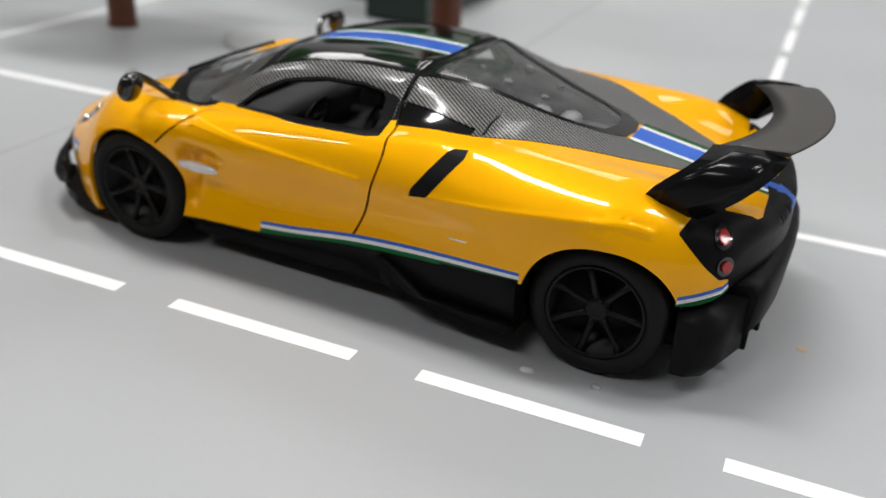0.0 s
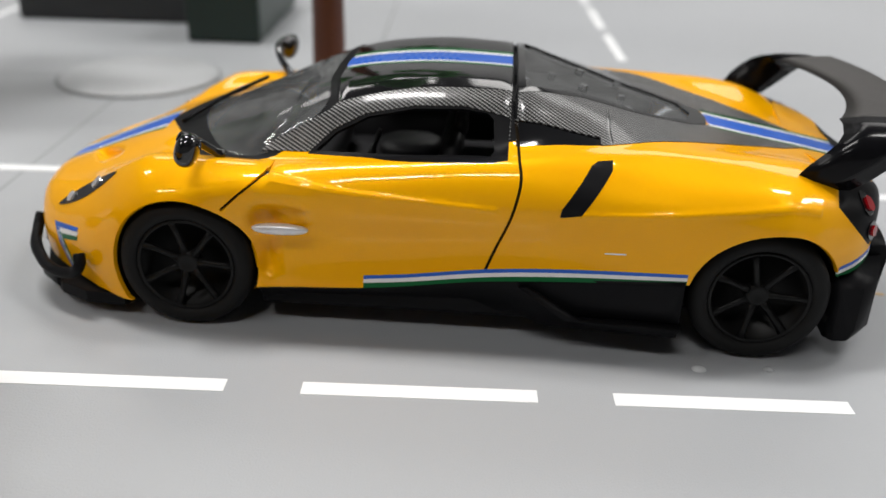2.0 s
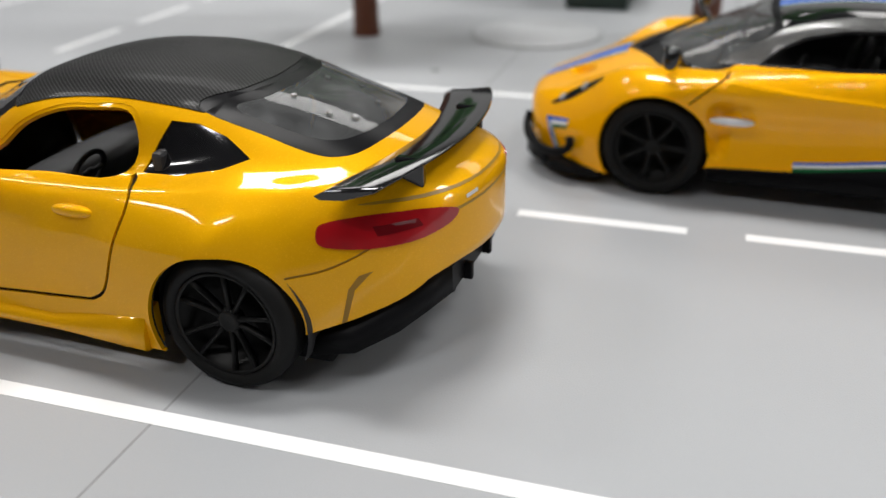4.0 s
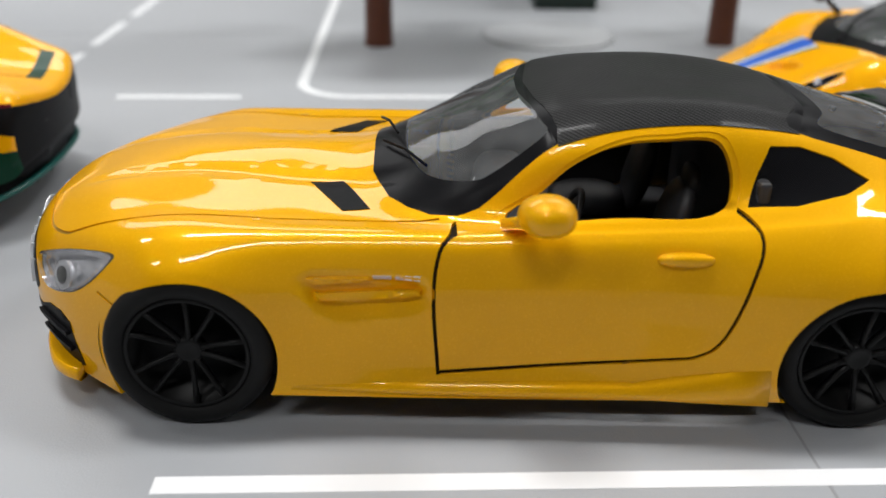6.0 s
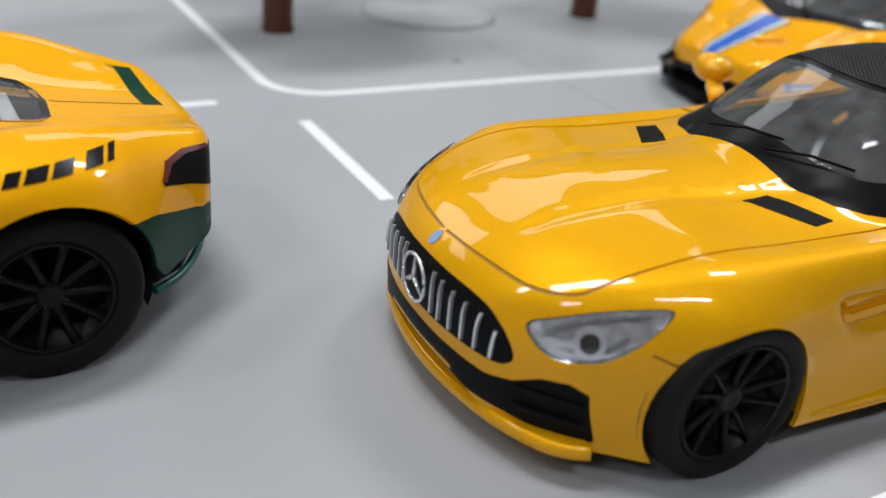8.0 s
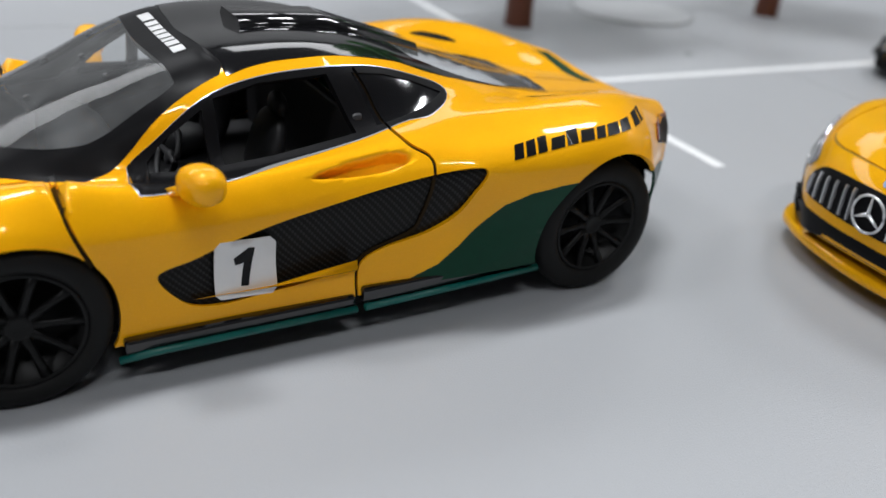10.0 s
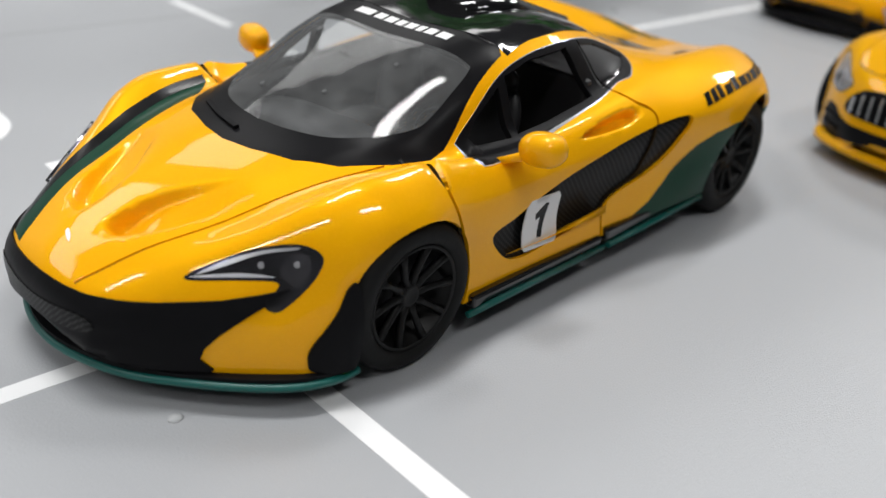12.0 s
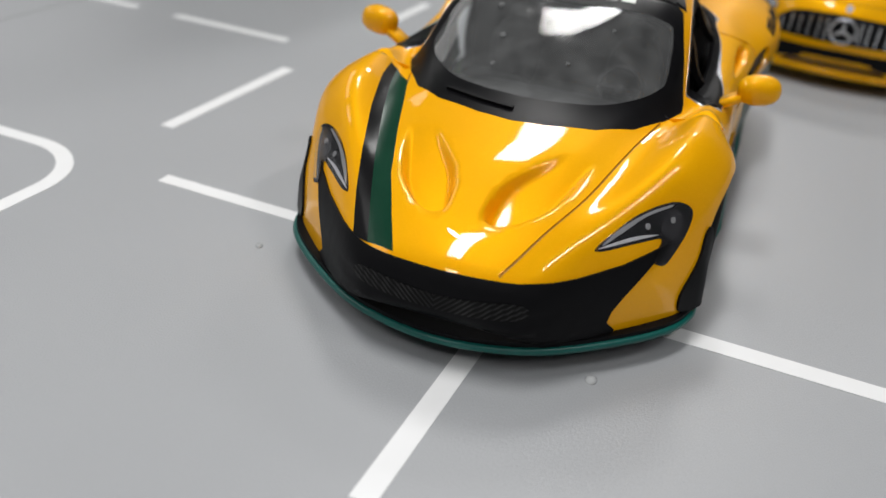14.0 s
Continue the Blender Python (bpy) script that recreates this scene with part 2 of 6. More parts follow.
class Shell:
    """A car's skin: sections through seven lengthwise lines (sill, flank, waist, shoulder, belt, rail, ridge)."""

    SV = 9.0

    def __init__(self, lines, ridge, ends, front, rear, wide=1.0):
        self.lines, self.ridge = [pchip(r) for r in lines], pchip(ridge)
        self.x0, self.x1 = ends
        self.front, self.rear, self.wide = front, rear, wide  # bow, reach, radius
        self.vs = np.linspace(0, 6, 97)
        self.xs = np.arange(self.x0, self.x1 + 0.01, 0.75)
        gx, gv = np.meshgrid(self.xs, self.vs, indexing="ij")
        self.gx, self.gv = gx.ravel(), gv.ravel()
        self.grid = self.place(self.gx, self.gv)

    def section(self, x):
        p = np.stack([f(x) for f in self.lines] + [np.concatenate([np.zeros(x.shape + (1,)), self.ridge(x)], -1)], 1)
        p[..., 0] *= self.wide
        for d, (_, _, r) in ((x - self.x0, self.front), (self.x1 - x, self.rear)):
            e = r * (1 - np.sqrt(np.clip(1 - (1 - np.clip(d / r, 0, 1)) ** 2, 0, 1)))
            low, high = p[:, 0, 1], p[:, 6, 1]
            mid, half = (low + high) / 2, (high - low) / 2
            p[..., 0] *= (1 - e / p[:, :, 0].max(1))[:, None]
            p[..., 1] = mid[:, None] + (p[..., 1] - mid[:, None]) * (1 - 0.8 * e / half)[:, None]
        return p

    def bowed(self, x, y):
        out = np.array(x, float)
        for s, end, (k, reach, _) in ((1, self.x0, self.front), (-1, self.x1, self.rear)):
            t = np.clip(1 - s * (x - end) / reach, 0, 1)
            out += s * k * t * t * (3 - 2 * t) * (np.abs(y) / 25) ** 2.2
        return out

    def place(self, x, v):
        x, v = np.asarray(x, float), np.clip(np.asarray(v, float), 0, 6)
        p = self.section(x)
        h = np.linalg.norm(np.diff(p, axis=1), axis=-1, keepdims=True) + 1e-6
        d = np.diff(p, axis=1) / h
        m = np.concatenate([d[:, :1], (d[:, :-1] * h[:, 1:] + d[:, 1:] * h[:, :-1]) / (h[:, 1:] + h[:, :-1]),
                            np.broadcast_to(np.array([[[-1.0, 0.0]]]), d[:, :1].shape)], 1)
        i = np.clip(v.astype(int), 0, 5)
        t, r = (v - i)[:, None], np.arange(len(x))
        hh = h[r, i]
        q = ((1 + 2 * t) * (1 - t) ** 2 * p[r, i] + t * (1 - t) ** 2 * hh * m[r, i]
             + t * t * (3 - 2 * t) * p[r, i + 1] + t * t * (t - 1) * hh * m[r, i + 1])
        y = np.maximum(q[:, 0], 0)
        return np.stack([self.bowed(x, y), -y, q[:, 1]], 1)

    def normal(self, x, v):
        e = 0.05
        a = self.place(np.clip(x + e, self.x0, self.x1), v) - self.place(np.clip(x - e, self.x0, self.x1), v)
        b = self.place(x, np.clip(v + e, 0, 6)) - self.place(x, np.clip(v - e, 0, 6))
        n = np.cross(a, b)
        n /= np.linalg.norm(n, axis=1)[:, None] + 1e-12
        return n

    def find(self, plane, pts):
        """Lines drawn on the side (x, z) or from above (x, y) carried over to the skin's own coordinates."""
        pts = np.array(pts, float)
        if plane == "skin":
            return pts
        axes = (0, 2) if plane == "side" else (0, 1)
        ok = self.gv <= 5.2 if plane == "side" else self.gv >= 2.6
        if plane == "top":
            pts = np.stack([pts[:, 0], -np.abs(pts[:, 1])], 1)
        gx, gv, g = self.gx[ok], self.gv[ok], self.grid[ok][:, axes]
        near = np.array([((g - q) ** 2).sum(1).argmin() for q in pts])
        x, v = gx[near], gv[near]
        for _ in range(4):
            e = 0.02
            f0 = self.place(x, v)[:, axes] - pts
            fx = (self.place(np.clip(x + e, self.x0, self.x1), v)[:, axes] - pts - f0) / e
            fv = (self.place(x, v + e)[:, axes] - self.place(x, v - e)[:, axes]) / (2 * e)
            det = fx[:, 0] * fv[:, 1] - fx[:, 1] * fv[:, 0]
            det = np.where(np.abs(det) < 0.05, 1e9, det)
            dx = -(f0[:, 0] * fv[:, 1] - f0[:, 1] * fv[:, 0]) / det
            dv = -(fx[:, 0] * f0[:, 1] - fx[:, 1] * f0[:, 0]) / det
            x, v = np.clip(x + np.clip(dx, -1, 1), self.x0, self.x1), np.clip(v + np.clip(dv, -0.15, 0.15), 0, 6)
        if plane == "top":
            v = np.where(np.abs(pts[:, 1]) < 0.06, 6.0, v)
        return np.stack([x, v], 1)

    def cut(self, features, side, step=1.1):
        """Triangles of one half (side -1 or 1), sorted by the region that they belong to."""
        S = self.SV
        polys = []
        for f in features:
            if f.get("only", side) == side:
                q = self.find(f["plane"], f["line"]) * (1, S)
                q[:, 0] = np.clip(q[:, 0], self.x0, self.x1)
                polys.append((f, q))
        nx = int((self.x1 - self.x0) / step)
        ux = np.linspace(0, 1, nx + 1)
        ux = self.x0 + (self.x1 - self.x0) * ux
        r0, r1 = self.front[2], self.rear[2]
        extra = np.concatenate([self.x0 + r0 * np.array([0.01, 0.04, 0.09, 0.16, 0.26]), self.x1 - r1 * np.array([0.01, 0.04, 0.09, 0.16, 0.26])])
        ux = np.unique(np.concatenate([ux, extra]))
        uv = np.linspace(0, 6, 55) * S
        gx, gv = (a.ravel() for a in np.meshgrid(ux, uv, indexing="ij"))
        pts = np.stack([gx, gv], 1)
        rim = (gx <= self.x0) | (gx >= self.x1) | (gv <= 0) | (gv >= 6 * S)
        keep = np.ones(len(pts), bool)
        for f, q in polys:
            box = (pts > q.min(0) - 1).all(1) & (pts < q.max(0) + 1).all(1) & ~rim
            idx = np.where(box)[0]
            if len(idx):
                d = np.sqrt(((pts[idx][:, None] - q[None]) ** 2).sum(-1).min(1))
                keep[idx[d < 0.42]] = False
        pts = pts[keep]
        for f, q in polys:
            if "fine" in f:  # a closer net where the skin bends sharply
                lo, hi, e = q.min(0), q.max(0), f["fine"]
                pts = pts[~inside(q, pts)]
                g = np.stack(np.meshgrid(np.arange(lo[0], hi[0], e), np.arange(lo[1], hi[1], e), indexing="ij"), -1).reshape(-1, 2)
                g = g[inside(q, g)]
                pts = np.concatenate([pts, g[far_from(q, g) > 0.4 * e]])
        edges = []
        for f, q in polys:
            n = len(pts)
            pts = np.concatenate([pts, q])
            edges += [(n + i, n + (i + 1) % len(q)) for i in range(len(q))]
        v, t = triangulate(pts, edges)
        v = np.stack([np.clip(v[:, 0], self.x0, self.x1), np.clip(v[:, 1] / S, 0, 6)], 1)
        mid = v[t].mean(1) * (1, S)
        kind = np.full(len(t), "body", dtype=object)
        for f, q in polys:
            if "dent" not in f:
                kind[inside(q, mid)] = f["name"]
        co, no = self.place(v[:, 0], v[:, 1]), self.normal(v[:, 0], v[:, 1])
        for f, q in polys:
            if "dent" in f:
                deep, reach, *slope = f["dent"]
                qq = v * (1, S)
                hit = np.where(inside(q, qq))[0]
                if len(hit):
                    s = np.clip(far_from(q, qq[hit]) / reach, 0, 1)
                    fall = np.clip((slope[1] - co[hit, 0]) / (slope[1] - slope[0]), 0, 1) if slope else 1.0
                    co[hit] -= no[hit] * (deep * fall * s * s * (3 - 2 * s))[:, None]
        co[v[:, 1] >= 6 - 1e-6, 1] = 0
        if side > 0:
            co, no = co * (1, -1, 1), no * (1, -1, 1)
        return co, no, t, kind

    def cap(self, end, bulge=0.0):
        """The closed face at one end, both halves."""
        x = self.x0 if end < 0 else self.x1
        v = np.linspace(0, 6, 70)
        s = self.section(np.full(70, x))
        flat = self.place(np.full(70, x), v)[:, 1:]
        ring = np.concatenate([flat, (flat * (-1, 1))[::-1][1:]])
        lo, hi = ring.min(0), ring.max(0)
        g = np.stack(np.meshgrid(np.arange(lo[0], hi[0], 1.2), np.arange(lo[1], hi[1], 1.0), indexing="ij"), -1).reshape(-1, 2)
        d = far_from(ring, g)
        g = g[inside(ring, g) & (d > 0.5)]
        pts = np.concatenate([ring, g])
        p, t = triangulate(pts, [(i, (i + 1) % len(ring)) for i in range(len(ring))])
        t = t[inside(ring, p[t].mean(1))]
        d = far_from(ring, p)
        xx = self.bowed(np.full(len(p), x), p[:, 0]) + end * bulge * np.clip(d / 3, 0, 1) ** 0.6
        return np.column_stack([xx, p[:, 0], p[:, 1]]), t


def skin_mesh(pieces, rim=0.6, lift=0.0):
    """One mesh from (places, normals, triangles) in millimetres, with its open edges turned inwards by rim."""
    bm = bmesh.new()
    seen = {}
    for co, no, tris in pieces:
        for tri in tris:
            vs = []
            for i in tri:
                c = co[i] + no[i] * lift
                key = (round(c[0] * 200), round(c[1] * 200), round(c[2] * 200))
                if key not in seen:
                    seen[key] = bm.verts.new(c * MM)
                vs.append(seen[key])
            if len(set(vs)) == 3:
                try:
                    f = bm.faces.new(vs)
                except ValueError:
                    continue
                f.smooth = True
                f.normal_update()
                if f.normal.dot(Vector(no[list(tri)].mean(0))) < 0:
                    f.normal_flip()
    bm.normal_update()
    if rim:
        edges = [e for e in bm.edges if e.is_boundary]
        low = {}
        for e in edges:
            for v in e.verts:
                if v not in low:
                    low[v] = bm.verts.new(v.co - v.normal * rim * MM)
        for e in edges:
            a, b = e.verts
            loop = e.link_loops[0]
            if loop.vert == a:
                a, b = b, a
            bm.faces.new((a, b, low[b], low[a])).smooth = False
            e.smooth = False
    return bm


def patch(car_tree, aim, line, lift=0.08, thick=0.35, mirror=False, smooth=True, step=0.8):
    """A thin piece that follows the skin: an outline seen along the direction aim ('top' or degrees: 0 from the front, 90 from
    the near flank, 180 from behind), laid on the car."""
    line = np.array(line, float)
    if line.shape[1] == 3:  # rough places on the car: seen along the direction
        a = radians(0 if aim == "top" else aim)
        line = line[:, :2] if aim == "top" else np.stack([-math.sin(a) * line[:, 0] + math.cos(a) * line[:, 1], line[:, 2]], 1)
    q = spline(line) if smooth else straight(line, True, step)
    lo, hi = q.min(0), q.max(0)
    g = np.stack(np.meshgrid(np.arange(lo[0], hi[0] + step, step), np.arange(lo[1], hi[1] + step, step), indexing="ij"), -1).reshape(-1, 2)
    g = g[inside(q, g)]
    if len(g):
        g = g[far_from(q, g) > 0.4 * step]
    p, t = triangulate(np.concatenate([q, g]), [(i, (i + 1) % len(q)) for i in range(len(q))])
    t = t[inside(q, p[t].mean(1))]
    if aim == "top":
        way, u, w = Vector((0, 0, -1)), Vector((1, 0, 0)), Vector((0, 1, 0))
    else:
        a = radians(aim)
        way, u, w = Vector((math.cos(a), math.sin(a), 0)), Vector((-math.sin(a), math.cos(a), 0)), Vector((0, 0, 1))
    co, no, mid = [], [], q.mean(0)
    for a, b in p:
        start = u * float(a) + w * float(b) - way * 120
        hit, n, _, _ = car_tree.ray_cast(start, way)
        k = 0.0
        while hit is None and k < 0.95:  # past the edge of the skin: step towards the piece's middle
            k += 0.05
            c = Vector((float(a), float(b))).lerp(Vector((float(mid[0]), float(mid[1]))), k)
            hit, n, _, _ = car_tree.ray_cast(u * c.x + w * c.y - way * 120, way)
        if hit is None:
            hit, n, _, _ = car_tree.find_nearest(start + way * 52)
        if n.dot(way) > 0:
            n = -n
        co.append(tuple(hit)), no.append(tuple(n))
    co, no = np.array(co), np.array(no)
    # soften the faceted normals
    out = []
    for s in ((1, -1) if mirror else (1,)):
        c = (co + no * lift) * (1, s, 1)
        nn = no * (1, s, 1)
        bm = bmesh.new()
        vs = [bm.verts.new(x * MM) for x in c]
        for tri in t:
            f = bm.faces.new([vs[i] for i in tri])
            f.smooth = True
            f.normal_update()
            if f.normal.dot(Vector(nn[tri].mean(0))) < 0:
                f.normal_flip()
        low = {}
        for e in [e for e in bm.edges if e.is_boundary]:
            for v in e.verts:
                if v not in low:
                    low[v] = bm.verts.new(v.co - Vector(nn[v.index if v.index >= 0 else vs.index(v)]) * thick * MM)
            a, b = e.verts
            if e.link_loops[0].vert == a:
                a, b = b, a
            bm.faces.new((a, b, low[b], low[a])).smooth = False
            e.smooth = False
        out.append(bm)
    return out


def around(x, y, z, r, aim, n=18):
    """A circle about a place on the skin, seen along the direction aim."""
    a = radians(aim)
    return circle(-math.sin(a) * x + math.cos(a) * y, z, r, n)


def lathe(profile, n=48, axis="y"):
    """A turned piece about the y axis from (radius, along) rows."""
    bm = bmesh.new()
    rings = []
    for r, y in profile:
        rings.append([bm.verts.new((r * math.cos(2 * math.pi * k / n) * MM, y * MM, r * math.sin(2 * math.pi * k / n) * MM)) for k in range(n)])
    for a, b in zip(rings, rings[1:]):
        for k in range(n):
            bm.faces.new((a[k], a[(k + 1) % n], b[(k + 1) % n], b[k])).smooth = True
    bmesh.ops.recalc_face_normals(bm, faces=bm.faces)
    return bm


def tube(points, radius, n=10, flat=1.0):
    """A rod along points; radius may be one per point."""
    bm = bmesh.new()
    p = [Vector(q) for q in points]
    rs = radius if hasattr(radius, "__len__") else [radius] * len(p)
    rings = []
    for i, q in enumerate(p):
        d = (p[min(i + 1, len(p) - 1)] - p[max(i - 1, 0)]).normalized()
        s = d.cross(Vector((0, 0, 1)))
        s = s.normalized() if s.length > 1e-4 else Vector((1, 0, 0))
        w = s.cross(d)
        rings.append([bm.verts.new((q + (s * math.cos(a) + w * math.sin(a) * flat) * rs[i]) * MM) for a in (2 * math.pi * k / n for k in range(n))])
    for a, b in zip(rings, rings[1:]):
        for k in range(n):
            bm.faces.new((a[k], a[(k + 1) % n], b[(k + 1) % n], b[k])).smooth = True
    bm.faces.new(rings[0][::-1]), bm.faces.new(rings[-1])
    bmesh.ops.recalc_face_normals(bm, faces=bm.faces)
    return bm


def block(x0, x1, y0, y1, z0, z1, bevel=0.3, taper=None):
    bm = bmesh.new()
    bmesh.ops.create_cube(bm, size=1)
    for v in bm.verts:
        up = v.co.z > 0
        kx, ky = taper if taper and up else (1, 1)
        v.co = Vector(((x0 + x1) / 2 + v.co.x * (x1 - x0) * kx, (y0 + y1) / 2 + v.co.y * (y1 - y0) * ky, (z0 + z1) / 2 + v.co.z * (z1 - z0))) * MM
    if bevel:
        bmesh.ops.bevel(bm, geom=bm.edges[:], offset=bevel * MM, segments=2, affect="EDGES", profile=0.5)
    return bm


def plate(outline, z0, z1, bevel=0.0, dish=None):
    """A flat plate from an outline seen from above."""
    bm = bmesh.new()
    top = [bm.verts.new((x * MM, y * MM, (z1 + (dish(x, y) if dish else 0)) * MM)) for x, y in outline]
    low = [bm.verts.new((x * MM, y * MM, (z0 + (dish(x, y) if dish else 0)) * MM)) for x, y in outline]
    bm.faces.new(top), bm.faces.new(low[::-1])
    for i in range(len(top)):
        j = (i + 1) % len(top)
        bm.faces.new((top[j], top[i], low[i], low[j]))
    bmesh.ops.recalc_face_normals(bm, faces=bm.faces)
    bmesh.ops.triangulate(bm, faces=[f for f in bm.faces if len(f.verts) > 4])
    return bm


def joined(*bms):
    out = bmesh.new()
    for b in bms:
        me = bpy.data.meshes.new("tmp")
        b.to_mesh(me)
        b.free()
        out.from_mesh(me)
        bpy.data.meshes.remove(me)
    return out


def moved(bm, m):
    bm.transform(m)
    return bm


def sweep(sections):
    """A solid through closed sections of equal length, given as lists of points."""
    bm = bmesh.new()
    rings = [[bm.verts.new(Vector(p) * MM) for p in s] for s in sections]
    n = len(rings[0])
    for a, b in zip(rings, rings[1:]):
        for k in range(n):
            bm.faces.new((a[k], a[(k + 1) % n], b[(k + 1) % n], b[k])).smooth = True
    bm.faces.new(rings[0][::-1]), bm.faces.new(rings[-1])
    bmesh.ops.recalc_face_normals(bm, faces=bm.faces)
    return bm


def egg(cx, cy, cz, rx, ry, rz, power=2.4, n=20):
    """A rounded box."""
    bm = bmesh.new()
    bmesh.ops.create_uvsphere(bm, u_segments=n, v_segments=n // 2 + 2, radius=1)
    for v in bm.verts:
        c = [abs(a) ** (2 / power) * (1 if a > 0 else -1) for a in v.co]
        v.co = Vector((cx + c[0] * rx, cy + c[1] * ry, cz + c[2] * rz)) * MM
    for f in bm.faces:
        f.smooth = True
    return bm


# ---- wheels ----
def toy_wheel(root, x, side, y_face, r, width, rim_r, spokes, twin=False):
    """A wheel with its tyre, rim, spokes and hub; y_face is the distance of the tyre's outer face from the car's middle."""
    w = new("wheel", None)
    w.parent = root
    w.location = Vector((x, side * y_face, r)) * MM
    out = 1 if side > 0 else -1

    def profile(rows):
        return lathe([(a, -out * b) for a, b in rows])

    part("tyre", profile([(rim_r, 0.9), (rim_r + 0.25, 0.25), (rim_r + 0.9, 0), (r - 1.1, 0.1), (r - 0.45, 0.45), (r - 0.05, 1.2), (r, 1.6), (r - 0.12, 1.75), (r - 0.12, 2.0),
                          (r, 2.15), (r, width / 2 - 0.3), (r - 0.15, width / 2), (r, width / 2 + 0.3), (r, width - 1.6), (r - 0.6, width - 0.4), (rim_r, width - 0.3), (rim_r, 0.9)]),
         RUBBER, w, "black rubber tyre with shallow tread")
    part("rim", profile([(rim_r - 0.35, 0.45), (rim_r + 0.05, 0.3), (rim_r + 0.1, 0.8), (rim_r - 0.5, 1.1), (rim_r - 0.9, 3.6), (1.2, 4.0), (0.01, 4.0)]), RIM, w, "deep matt black rim barrel")
    part("hub", profile([(1.7, 2.4), (1.6, 1.3), (1.15, 1.05), (0.9, 1.15), (0.01, 1.2)]), RIM, w)
    pairs = [(k + d) * 2 * math.pi / spokes for k in range(spokes) for d in ((-0.2, 0.2) if twin else (0,))]
    for a in pairs:
        bm = bmesh.new()
        secs = []
        for q, half, y in ((1.2, 0.62, 1.5), (2.6, 0.42, 1.45), (4.4, 0.4, 1.15), (rim_r - 0.35, 0.55, 0.75)):
            h = half * (0.75 if twin else 1.15)
            secs.append([(q, -out * y, -h), (q, -out * (y - 0.35), -h * 0.45), (q, -out * (y - 0.35), h * 0.45), (q, -out * y, h), (q, -out * (y + 0.8), 0)])
        bm.free()
        bm = sweep(secs)
        bm.transform(Matrix.Rotation(a, 4, "Y"))
        part("spoke", bm, RIM, w)
    return w


class Car:
    def __init__(self, name, label, m, shell, features, rims=None):
        self.root = tagged(new(name, None), label=label, category="toy car", group="toy cars on the road mat")
        self.root.matrix_world = m
        self.shell, self.halves = shell, {s: shell.cut(features, s) for s in (-1, 1)}
        pieces = []
        for s in (-1, 1):
            co, no, t, kind = self.halves[s]
            pieces.append((co, t))
        for end in (-1, 1):
            pieces.append(shell.cap(end))
        vs, fs = [], []
        for co, t in pieces:
            fs += [tuple(int(i) + len(vs) for i in tri) for tri in t]
            vs += [Vector(c) for c in co]
        from mathutils.bvhtree import BVHTree
        self.tree = BVHTree.FromPolygons(vs, fs)

    def region(self, part_name, kinds, material, label="", rim=0.6, lift=0.0, sides=(-1, 1), parent=None, cap=None):
        kinds = kinds.split()
        pieces = []
        for s in sides:
            co, no, t, kind = self.halves[s]
            sel = np.isin(kind, kinds)
            if sel.any():
                pieces.append((co, no, t[sel]))
        for end in cap or ():
            co, t = self.shell.cap(end)
            pieces.append((co, np.tile((end * 1.0, 0.0, 0.0), (len(co), 1)), t))
        if not pieces:
            return None
        return part(part_name, skin_mesh(pieces, rim, lift), material, parent or self.root, label)

    def slivers(self, part_name, kind, material, label=""):
        """One part for each separate piece of a region."""
        for s in (-1, 1):
            co, no, t, kinds = self.halves[s]
            left = [tuple(q) for q in t[kinds == kind]]
            while left:
                group, seen = [left.pop()], set()
                seen.update(group[0])
                grown = True
                while grown:
                    near = [q for q in left if seen & set(q)]
                    grown = bool(near)
                    for q in near:
                        left.remove(q)
                        group.append(q)
                        seen.update(q)
                if len(group) > 3:
                    part(part_name, skin_mesh([(co, no, np.array(group))], 0.6, 0.0), material, self.root, label)

    def seams(self, part_name, kinds, material, rim=0.25, lift=-0.4):
        """Panel gaps, one piece for each seam and side."""
        for kind in kinds.split():
            for s in (-1, 1):
                self.region(part_name, kind, material, "", rim, lift, (s,))

    def lining(self, x0, x1, skip):
        """The dark inner face of the body round the cabin."""
        pieces = []
        for s in (-1, 1):
            co, no, t, kind = self.halves[s]
            mid = co[t].mean(1)
            sel = (mid[:, 0] > x0) & (mid[:, 0] < x1) & ~np.isin(kind, skip.split())
            pieces.append((co, no, t[sel]))
        return part("lining", skin_mesh(pieces, 0, -0.9), DARK, self.root, "black inner lining of the cabin")

    def well(self, x, s, y, z, r):
        """A dark half shell over a wheel."""
        bm = lathe([(r, 0.7 * -s), (r, 10 * -s), (0.01, 10 * -s)], 48)
        bmesh.ops.delete(bm, geom=[v for v in bm.verts if v.co.z < -4.5 * MM], context="VERTS")
        return self.add("wheel_well", moved(bm, pose(x * MM, s * y * MM, z * MM)), DARK, "dark wheel well")

    def lay(self, part_name, aim, line, material, label="", mirror=False, parent=None, **how):
        obs = [part(part_name, bm, material, parent or self.root, label) for bm in patch(self.tree, aim, line, mirror=mirror, **how)]
        return obs if mirror else obs[0]

    def pips(self, spots, parent=None):
        """Small moulded drops on a clear pane."""
        for x, y, r in spots:
            self.lay("pane_pip", "top", circle(x, y, r * 0.75, 16), PIP, "", lift=0.35, thick=0.5, smooth=False, step=0.4)

    def add(self, part_name, bm, material, label="", parent=None):
        return part(part_name, bm, material, parent or self.root, label)

